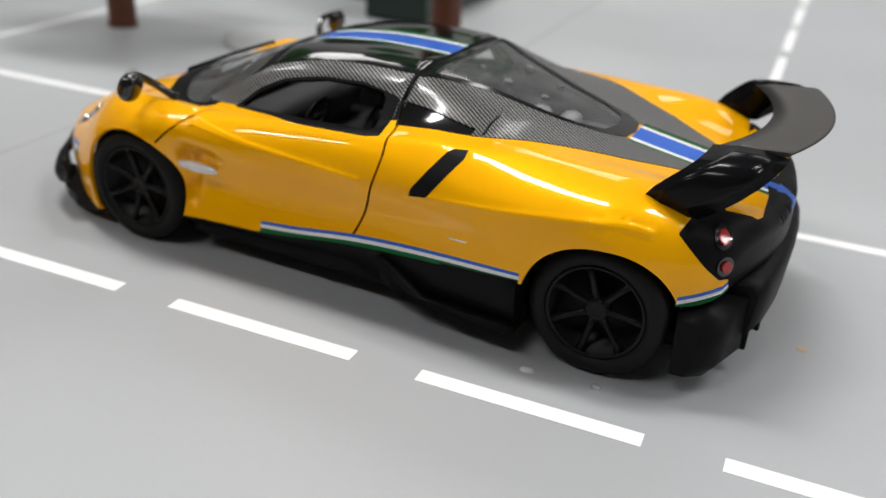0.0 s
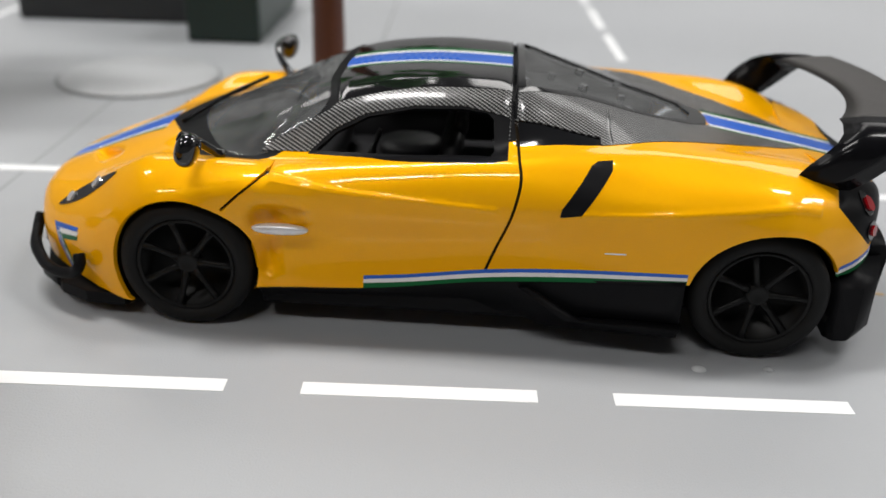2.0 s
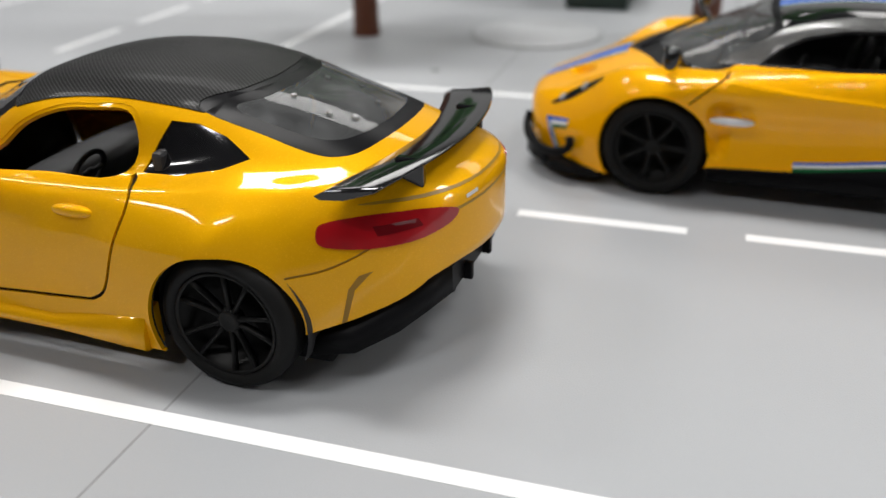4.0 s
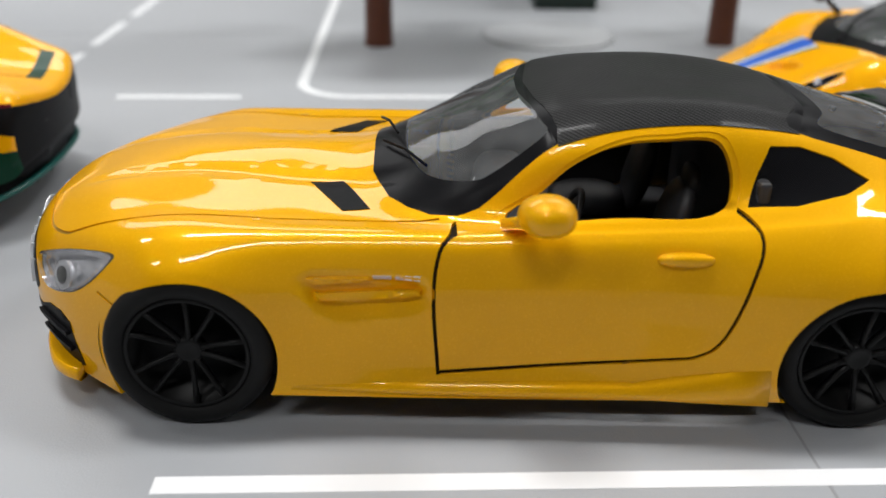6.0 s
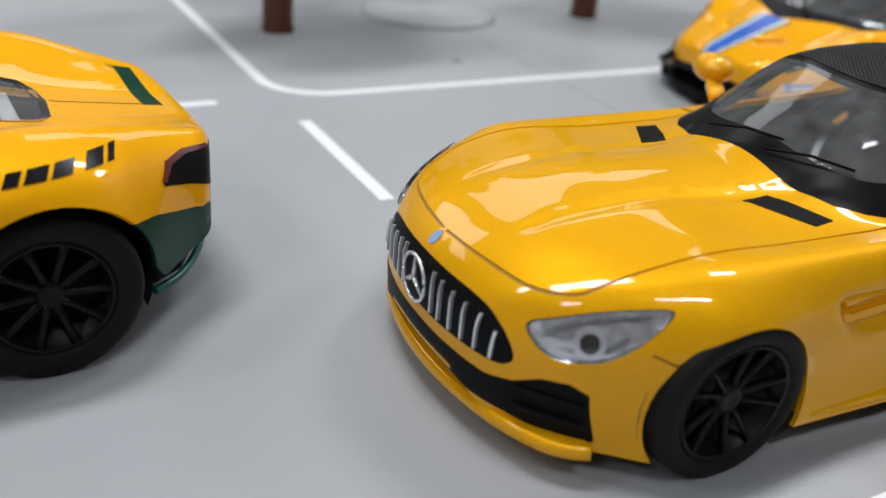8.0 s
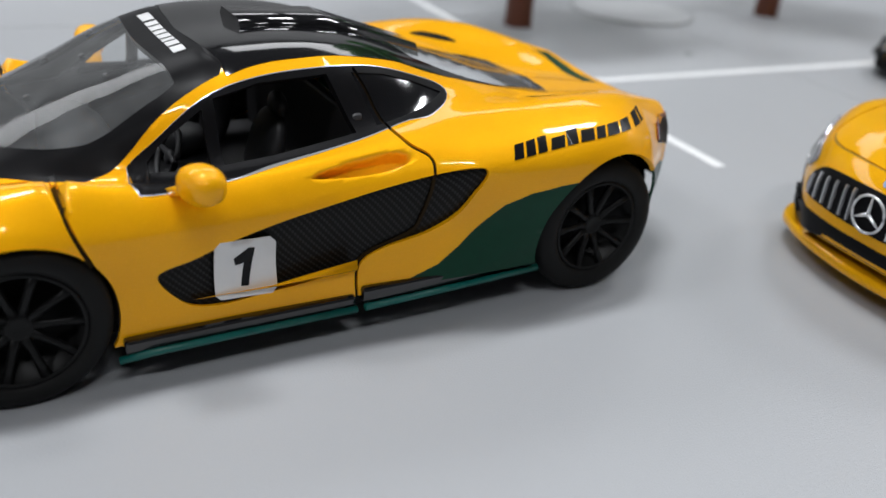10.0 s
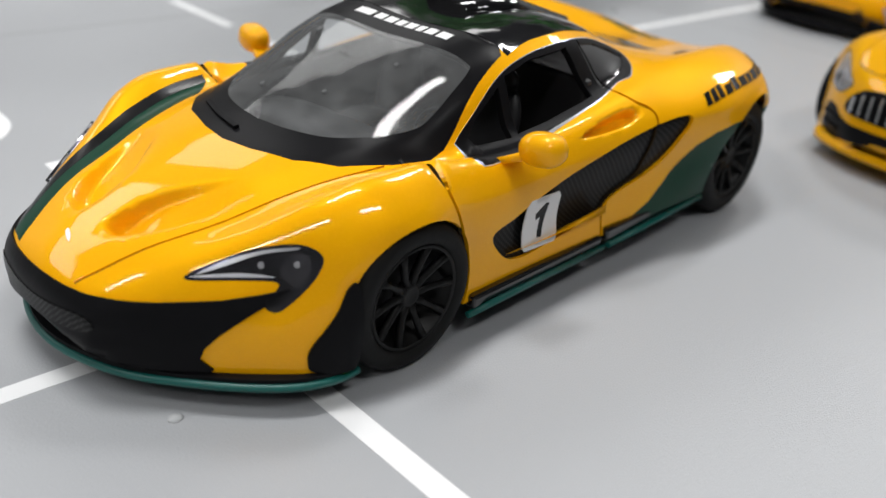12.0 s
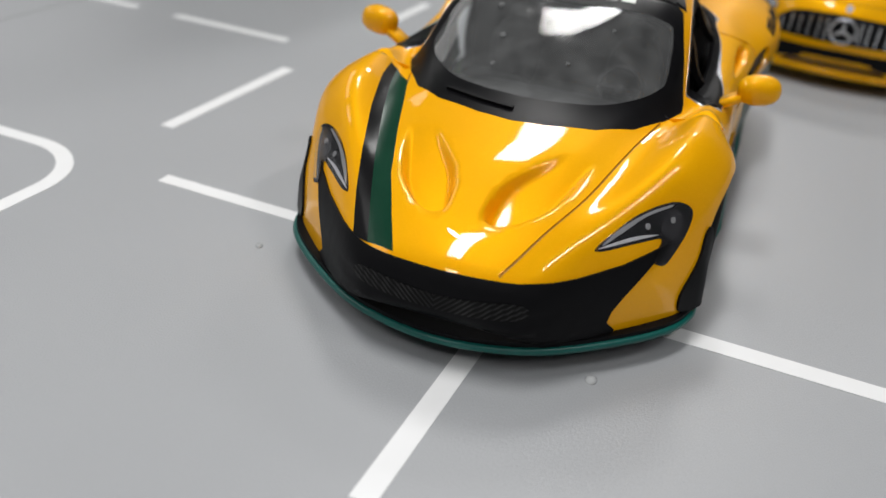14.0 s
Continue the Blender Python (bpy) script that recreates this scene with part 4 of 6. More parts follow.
    # wipers, cabin, wheels
    car.add("wiper", tube(spline([(-43.2, -6, 22.0), (-38, 1, 24.4), (-33, 5, 26.2)], False, 6), 0.3, 6), MATTE)
    cabin(car, -30, 6, 19, 13, 28, -15, -9.5)
    car.add("engine_block", joined(block(8, 30, -9, 9, 14, 22, 1.2), *[egg(x, y, 23, 1.6, 2.2, 1.2) for x in (12, 17, 22) for y in (-4, 4)]), plain("grey_moulded_plastic", (0.3, 0.3, 0.31), 0.4), "grey moulded engine block")
    for x in (-37.2, 37.2):
        for s in (-1, 1):
            toy_wheel(car.root, x, s, 27.0, 9.0, 8.5, 6.4, 7)
            car.well(x, s, 25.4, 9, 10.3)
    car.lining(-30, 30, "hole windscreen engine_window seam_door seam_roof seam_bonnet window_trim")
    return car

# ---- front-engined coupe ----
def grille_coupe(m):
    sill = [(-59.5, 12, 4.0), (-55, 20.8, 3.5), (-47, 25.2, 3.2), (-37, 25.6, 4.2), (-26, 26, 4.6), (0, 26.2, 4.6), (24, 26.2, 4.6), (30, 26.3, 4.6), (37, 26.5, 4.6), (47, 26.6, 4.6), (53, 25.8, 5.6), (57, 23.4, 7.6), (63, 15, 11.4)]
    flank = [(-59.5, 15, 9), (-55, 21.8, 9), (-47, 25.4, 9.5), (-37, 26.2, 10.5), (-26, 25.3, 9), (-12, 25.0, 8), (0, 25.0, 8), (14, 25.3, 8.6), (24, 26.2, 10.5), (37, 27.2, 13), (47, 27.0, 13), (55, 25.2, 13.4), (63, 17, 15)]
    waist = [(-59.5, 14, 14), (-55, 20, 15.6), (-47, 23.9, 17.3), (-37, 25.5, 18.8), (-26, 24.5, 17.6), (-10, 24.1, 17.2), (0, 24.2, 17.2), (14, 24.5, 17.8), (24, 25.4, 18.8), (37, 25.9, 19.8), (47, 24.2, 20.2), (55, 21.6, 19.8), (63, 16.5, 18.8)]
    shoulder = [(-59.5, 11, 16), (-55, 16.8, 18.6), (-47, 20.6, 20.6), (-37, 22.2, 21.9), (-26, 22, 22), (-10, 22, 22), (0, 22, 22.3), (15, 22.2, 22.8), (24, 22.4, 23.4), (37, 21.8, 24), (47, 19.8, 23.9), (55, 17, 23), (63, 13, 21.4)]
    belt = [(-59.5, 7.5, 16.8), (-55, 11.8, 19.6), (-47, 14.8, 21.8), (-37, 16.4, 22.6), (-26, 17.3, 22.0), (-14, 18, 22.0), (-6, 19.4, 22.6), (0, 20.0, 22.9), (15, 19.9, 23.6), (22, 19.4, 24.2), (30, 18.8, 25.2), (37, 17.9, 26), (47, 15, 25.7), (55, 12.5, 24.6), (63, 9.5, 22.6)]
    rail = [(-59.5, 4, 17.2), (-55, 6.2, 20.2), (-47, 7.8, 22.6), (-37, 8.6, 23.3), (-26, 9.4, 22.8), (-18, 11.8, 22.8), (-10, 15.6, 24.0), (-4, 17, 26.0), (3, 16.5, 29.8), (10, 15.8, 31.3), (18, 15.3, 31.8), (25, 14.8, 31.3), (32, 14, 30.2), (40, 12.8, 28.6), (47, 11.4, 27.3), (55, 9, 25.4), (63, 6, 23.2)]
    ridge = [(-59.5, 17.4), (-56, 19.6), (-52, 21.4), (-46, 23.1), (-39, 24.2), (-30, 24.4), (-21, 24.3), (-16.6, 25.5), (-10, 28.4), (-4, 31.0), (1, 32.6), (7, 33.4), (14, 33.7), (22, 33.4), (30, 32.4), (37, 31.0), (45, 28.9), (53, 26.4), (58, 24.8), (63, 23.6)]
    sh = Shell([sill, flank, waist, shoulder, belt, rail], ridge, (-59.5, 62.2), (8.5, 24, 2.6), (15, 32, 2.6), 1.02)
    door = [(-9.4, 7.0), (-9.9, 13.6), (-9.9, 17.7), (-9.4, 20.6), (-8.6, 21.8), (-7.6, 22.3)]
    feats = [
        F("roof_panel", "skin", [(0.4, 6), (0.8, 5.5), (3.2, 5.02), (12, 5.04), (22, 5.04), (29.6, 5.04), (32.2, 5.5), (33.0, 6)], False),
        F("screen_border", "top", [(-17.6, 0), (-17.4, 8), (-15.2, 13.8), (-13, 16.3), (-10.5, 18.0), (-7.5, 18.9), (-5.2, 18.7), (-1.7, 17.7), (3.0, 16.4), (3.2, 14.5), (1.2, 7), (0.4, 0)], False),
        F("windscreen", "top", half_over([(-13.8, 0), (-13.4, 6), (-11.6, 11.4), (-9.2, 14.2), (-5.8, 16.3), (-3.6, 16.4), (1.8, 15.0), (1.4, 12), (-0.3, 4), (-0.5, 0)])),
        F("rear_border", "top", half_over([(31.8, 0), (31.2, 7.5), (28.6, 13.6), (38.3, 13.8), (44.0, 13.4), (46.8, 12.2), (48.5, 10.2), (49.5, 7.2), (50.0, 3.5), (50.1, 0)])),
        F("rear_screen", "top", half_over([(35.0, 0), (34.4, 7.4), (32.6, 11.8), (38.6, 11.9), (43.0, 11.4), (45.4, 10.2), (46.8, 8.2), (47.7, 5), (48.1, 0)])),
        F("window_trim", "side", [(-3.4, 22.7), (1.0, 25.9), (4.6, 28.8), (9.4, 30.8), (14.4, 31.4), (21.2, 31.0), (21.8, 24.0), (9, 23.0)]),
        F("hole", "side", [(-2.2, 23.0), (1.4, 25.6), (4.8, 28.4), (9.4, 30.4), (14.4, 31.0), (20.6, 30.6), (21.0, 24.4), (9, 23.4)]),
        F("quarter_window", "side", [(23.4, 24.5), (24.6, 27.6), (26.0, 30.2), (29.4, 30.0), (33.2, 28.8), (37.0, 26.8), (34, 25.8), (28.6, 24.8)], False),
        F("hole", "side", circle(-36.4, 8.4, 9.7)), F("hole", "side", circle(36.4, 8.8, 9.5)),
        F("seam_front", "side", band(door, 0.42)),
        F("seam_rear", "side", band([(-9.4, 7.3), (5, 8.4), (15.4, 9.3), (18.6, 10.0), (20.8, 12.2), (23.0, 18.6), (24.0, 21.6), (23.8, 23.4), (22.2, 24.3)], 0.42)),
        F("crease_bonnet", "top", band([(-56.8, 0.3), (-56.3, 6), (-54.4, 12.6), (-51.8, 16.2), (-48.6, 17.6), (-40, 18.6), (-28, 18.4), (-9.5, 18.8)], 0.3)),
        F("crease_nose", "side", band([(-46.0, 15.4), (-43.8, 14.6), (-42.2, 14.0)], 0.28)),
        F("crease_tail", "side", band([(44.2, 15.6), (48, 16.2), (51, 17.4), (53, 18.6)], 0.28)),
        F("dent", "top", [(-50, 8.0), (-30, 9.2), (-14, 12.0), (-14, 8.5), (-30, 6.2), (-50, 5.4)], dent=(0.35, 1.6)),
        F("dent", "side", [(-23.8, 18.2), (-17, 18.4), (-10.8, 17.6), (-10.8, 14.8), (-18, 13.4), (-22.6, 14.6)], dent=(0.9, 1.2)),
    ]
    car = Car("toy_car", "golden yellow toy coupe, black carbon roof, chrome grille", m, sh, feats)
    car.region("body", "body", GOLD, "metallic golden yellow body shell", cap=(-1, 1))
    car.seams("panel_gap", "seam_front seam_rear", GAP)
    # bonnet seam and creases: their shade is put in as a darker enamel
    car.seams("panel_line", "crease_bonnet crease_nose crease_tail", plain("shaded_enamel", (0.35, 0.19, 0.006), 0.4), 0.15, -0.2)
    car.region("roof_panel", "roof_panel", CARBON_FINE, "black carbon roof panel", 0.5, 0.12)
    car.region("windscreen_border", "screen_border", BORDER, "black windscreen border", 0.5, 0.02)
    car.region("rear_window_border", "rear_border", BORDER, "black rear window border", 0.5, 0.02)
    for o in (car.region("windscreen", "windscreen", PANE, "clear plastic windscreen", 0.4, 0.0), car.region("rear_window", "rear_screen", PANE, "clear plastic rear window", 0.4, 0.0)):
        o.visible_shadow = False
    for s in (-1, 1):
        car.region("quarter_window", "quarter_window", GLOSS, "dark rear quarter window", 0.4, -0.2, (s,))
        car.region("window_frame", "window_trim", GOLD, "", 0.9, -0.1, (s,))
    # nose
    car.lay("upper_grille", 0, [(-9.6, 16.5), (0, 17.0), (9.6, 16.5), (13.2, 15.0), (15.0, 12.8), (14.8, 11.4), (12.4, 10.9), (0, 10.8), (-12.4, 10.9), (-14.8, 11.4), (-15.0, 12.8), (-13.2, 15.0)], MATTE, "black grille opening", lift=0.06)
    for y in (-13.2, -11.2, -9.2, -7.2, -5.2, -3.6, 3.6, 5.2, 7.2, 9.2, 11.2, 13.2):
        hi, lo = 16.5 - 0.11 * abs(y) - (0.8 if abs(y) > 12 else 0), 11.3
        car.lay("grille_bar", 0, [(y - 0.14, hi), (y + 0.14, hi), (y + 0.14, lo), (y - 0.14, lo)], CHROME, "", smooth=False, lift=0.45, thick=0.5)
    x_n = -60.1
    ring = [(x_n, math.cos(a) * 2.7, 13.8 + math.sin(a) * 2.7) for a in np.linspace(0, 2 * math.pi, 29)]
    car.add("nose_badge", joined(tube(ring, 0.22, 6), *[tube([(x_n, 0, 13.8), (x_n, math.sin(a) * 2.6, 13.8 + math.cos(a) * 2.6)], [0.36, 0.12], 6) for a in (0, 2.094, 4.189)]), CHROME, "chrome ring badge in the grille")
    car.lay("bonnet_badge", 0, circle(0, 18.3, 0.65, 20), plain("blue_grey_enamel", (0.25, 0.36, 0.6), 0.3), "round pale blue badge", lift=0.15, smooth=False, step=0.5)
    car.lay("lower_intake", 0, [(-21.0, 10.2), (-19.6, 11.0), (-17.6, 10.8), (-15.4, 9.6), (-12.6, 9.1), (-6, 9.2), (0, 9.3), (6, 9.2), (12.6, 9.1), (15.4, 9.6), (17.6, 10.8), (19.6, 11.0), (21.0, 10.2), (21.5, 4.9), (20.6, 4.3),
                            (17.8, 4.5), (14.6, 5.3), (8, 6.4), (0, 6.8), (-8, 6.4), (-14.6, 5.3), (-17.8, 4.5), (-20.6, 4.3), (-21.5, 4.9)], MATTE, "black lower air intake", lift=0.08, smooth=False)
    for z in (6.6, 8.6):
        car.lay("intake_fin", 0, [(-15.5, z + 0.2), (-20.8, z), (-20.8, z + 0.45), (-15.5, z + 0.65)], MATTE, "", True, lift=0.6, thick=0.6, smooth=False)
    lip = spline([(-50.4, -23.0), (-52.4, -22.0), (-54.8, -19.6), (-57.4, -14.2), (-59.0, -7.4), (-59.6, 0), (-59.0, 7.4), (-57.4, 14.2), (-54.8, 19.6), (-52.4, 22.0), (-50.4, 23.0)], False, 4)
    car.add("front_lip", sweep([[(x * k + (1 - k) * -46, y * (0.4 + 0.6 * k), z) for x, y in lip] for z, k in ((3.1, 0.86), (3.1, 0.94), (3.4, 0.96), (4.2, 0.96), (4.8, 0.935))]), GOLD, "golden yellow front lip")
    # headlamps: reflector, projector and clear lens
    lamp = [(-55.2, -15.9, 15.8), (-52.8, -17.2, 17.2), (-48.9, -19.5, 18.5), (-44.6, -22.5, 19.3), (-45.4, -22.9, 17.9), (-47.7, -22.1, 15.6), (-50.4, -20.7, 14.0), (-53.8, -18.1, 13.6)]
    mid = np.mean(lamp, axis=0)
    car.lay("headlamp_rim", 50, [tuple(mid + (np.array(p) - mid) * 1.06) for p in lamp], plain("lamp_rim_grey", (0.05, 0.045, 0.03), 0.3), "dark lamp edge", True, lift=0.02, thick=0.2)
    car.lay("headlamp", 50, lamp, LAMPCHROME, "bright silver headlamp reflector", True, lift=0.04, thick=0.2)
    for o in car.lay("headlamp_lens", 50, lamp, LENS, "clear faceted headlamp lens", True, lift=0.55, thick=0.6):
        o.visible_shadow = False
    grey = plain("grey_lamp_chrome", (0.6, 0.61, 0.64), 0.12, metal=0.8, var=0.3, scale=1500)
    car.lay("lamp_brow", 50, [(-54.0, -16.9, 15.9), (-51.6, -18.2, 17.2), (-48.4, -20.0, 18.2), (-46.0, -21.8, 18.7), (-46.2, -21.8, 18.4), (-48.6, -20.2, 17.8), (-51.6, -18.4, 16.7), (-53.6, -17.2, 15.4)], grey, "", True, lift=0.1, thick=0.15)
    car.lay("lamp_brow", 50, [(-53.0, -18.4, 14.3), (-50.2, -20.6, 14.5), (-48.2, -21.8, 16.2), (-48.4, -21.7, 16.5), (-50.4, -20.4, 14.9), (-52.8, -18.4, 14.7)], grey, "", True, lift=0.1, thick=0.15)
    car.lay("headlamp_bulb", 50, around(-50.6, -19.6, 15.6, 1.55, 50, 28), CHROME, "round headlamp projector", True, lift=0.3, thick=0.3, smooth=False, step=0.5)
    car.lay("headlamp_bulb", 50, around(-50.6, -19.6, 15.6, 0.95, 50, 24), plain("projector_glass", (0.05, 0.048, 0.045), 0.08, coat=1), "dark projector lens", True, lift=0.42, thick=0.1, smooth=False, step=0.4)
    car.lay("bonnet_vent", "top", [(-24.6, -9.4), (-20.8, -9.2), (-17.2, -15.9), (-20.2, -16.3)], MATTE, "black bonnet air vent", True, lift=0.1, smooth=False)
    # flank details
    car.lay("side_fin", 90, [(22.9, 16.2), (11.2, 16.6), (11.2, 15.9), (22.4, 15.4)], GOLD, "", True, lift=0.7, thick=1.2, smooth=False)
    car.lay("side_fin", 90, [(23.4, 18.0), (16.8, 18.1), (17.8, 17.3), (22.6, 17.0)], GOLD, "", True, lift=0.4, thick=1.0, smooth=False)
    for a, b in ((16.4, 14.4), (14.0, 13.2), (13.0, 12.3), (12.1, 11.4)):
        car.lay("wing_lettering", 90, [(a, 17.7), (b, 17.7), (b, 18.25), (a, 18.25)], SILVER, "tiny silver lettering", True, lift=0.05, thick=0.2, smooth=False)
    car.pair("door_handle", lambda: egg(16.2, -24.4, 20.6, 3.0, 0.8, 0.75, 2.4), GOLD, "body coloured door handle")
    def mirror():
        return joined(moved(egg(0, 0, 0, 2.9, 3.3, 2.1, 2.2), pose(1.2 * MM, -26.8 * MM, 26.4 * MM, -8, 0, 10)), sweep([[(-3, -21.4, 22.6), (0, -21.6, 22.6), (0, -21.6, 23.8), (-3, -21.4, 23.6)], [(-1.6, -24.6, 24.2), (1, -24.6, 24.2), (1, -24.6, 25.6), (-1.6, -24.6, 25.4)]]))
    car.pair("door_mirror", mirror, GOLD, "body coloured door mirror")
    # sills, underbody, tail
    car.add("chassis", joined(block(-46, 48, -21, 21, 3.2, 6, 0.5), block(-26, 26, -22, 22, 3.4, 5.4, 0.5)), MATTE, "black underbody")
    def sill_bm():
        secs = []
        for x, hi, out, low in ((-25.6, 7.2, 26.3, 5.0), (-10, 7.2, 26.8, 4.9), (12, 7.4, 27.2, 4.8), (22, 9.2, 27.5, 4.5), (26.2, 9.7, 27.6, 4.4)):
            secs.append([(x, -24, hi), (x, -out + 0.7, hi - 0.9), (x, -out, (hi + low) / 2 - 0.3), (x, -out - 0.1, low + 0.3), (x, -out + 0.4, low), (x, -24, low - 0.4)])
        return sweep(secs)

    car.pair("sill", sill_bm, GOLD, "flared golden yellow sill")
    car.lay("tail_lamp", 140, [(48.6, -22.0, 20.6), (49.8, -21.2, 21.3), (53.4, -17.6, 21.7), (57.2, -13, 21.7), (59.4, -9.4, 20.9), (58.8, -10.6, 19.5), (56.2, -15.2, 18.6), (52.3, -19.4, 18.4), (49.0, -22.2, 19.0)], RED, "glossy red tail lamp", True, lift=0.3, thick=0.6)
    car.lay("tail_lamp_strip", 140, [(53.0, -18, 20.6), (56.4, -14, 20.9), (56.8, -13.8, 20.1), (53.4, -18, 19.6)], plain("dark_red_lens", (0.14, 0.003, 0.006), 0.15, coat=0.6), "", True, lift=0.36, thick=0.2, smooth=False)
    # no recess is cut; the slot's shade is a strip of darker enamel
    car.lay("bumper_slot", 130, [(50.2, -21.8, 8.6), (51.2, -21.4, 13.6), (52.4, -20.8, 15.2), (53.8, -19.9, 15.6), (53.2, -20.2, 15.0), (51.8, -21.0, 13.4), (50.8, -21.6, 8.8)], plain("shaded_slot_enamel", (0.3, 0.15, 0.004), 0.5), "", True, lift=0.05, thick=0.2, smooth=False, step=0.5)
    # shade under the two tail creases, painted on as darker strips
    car.lay("boot_crease_shade", 180, [(-15, 22.9), (0, 23.4), (15, 22.9), (15, 22.65), (0, 23.15), (-15, 22.65)], plain("shaded_enamel_tail", (0.35, 0.19, 0.006), 0.4), "", lift=0.1, thick=0.2)
    car.lay("boot_crease_shade", 180, [(-16.5, 20.6), (0, 21.2), (16.5, 20.6), (16.5, 20.3), (0, 20.9), (-16.5, 20.3)], plain("shaded_enamel_bumper", (0.35, 0.19, 0.006), 0.4), "", lift=0.1, thick=0.2)
    car.lay("tail_badge", 180, [(8.2, 21.5), (6.0, 21.7), (6.0, 22.1), (8.2, 21.9)], SILVER, "small silver lettering bar", lift=0.08, smooth=False)
    car.add("diffuser", sweep([[(x, -y, z0), (x, -y, z1), (x, y, z1), (x, y, z0)] for x, y, z0, z1 in ((46, 22, 4.6, 7), (51, 20.8, 5.2, 8.4), (55, 16.8, 6.6, 10.4), (57.6, 12.6, 8.0, 12), (59.2, 9, 8.8, 12.4))]), MATTE, "black rear diffuser")
    for y in (-12, -8, -4, 4, 8, 12):
        car.add("diffuser_fin", block(52, 60.6 - 0.022 * y * y, y - 0.5, y + 0.5, 8.4, 10.8, 0.2), MATTE)
    # rear wing on two feet
    secs = []
    for y in np.linspace(-21.4, 21.4, 29):
        q = (abs(y) / 21.4) ** 2
        x0, x1 = 51.4 - 4.0 * q, 59.0 - 4.2 * q
        z = 26.4 - 0.7 * q ** 2
        secs.append([(x0, y, z - 0.5), (x0 + 1.2, y, z + 0.1), ((x0 + x1) / 2, y, z + 0.35), (x1 - 0.3, y, z + 0.9), (x1, y, z + 0.7), ((x0 + x1) / 2, y, z - 0.6), (x0 + 0.8, y, z - 0.9)])
    wing = car.add("rear_wing", sweep(secs), GLOSS, "gloss black curved rear wing")
    for s in (-1, 1):
        part("wing_foot", block(53, 56.6, s * 11 - 0.6, s * 11 + 0.6, 23.4, 27.0, 0.25), GLOSS, wing)
    car.pips(((36.7, -4.8, 0.5), (42.2, -6.0, 0.5), (45.0, -4.6, 0.6), (45.2, 2, 0.5), (37, 4, 0.5)))
    # wipers, cabin, wheels
    for a, b in (((-16.4, -3, 25.9), (-11.0, -12, 26.0)), ((-17.2, 6, 26.0), (-14.6, -4, 27.2))):
        car.add("wiper", tube([a, [(p + q) / 2 + (0, 0, 0.5)[i] for i, (p, q) in enumerate(zip(a, b))], b], 0.18, 6), MATTE, "thin black wiper")
    cabin(car, -6, 26, 19, 12, 29, 6, -9.5)
    for x in (-36.4, 36.4):
        for s in (-1, 1):
            toy_wheel(car.root, x, s, 26.4 if x < 0 else 25.8, 9.3 if x < 0 else 9.0, 8.5, 6.7, 5, True)
            car.well(x, s, 24.6, 8.8, 10.2)
    car.lining(-8, 36, "hole windscreen rear_screen seam_front seam_rear crease_bonnet")
    return car

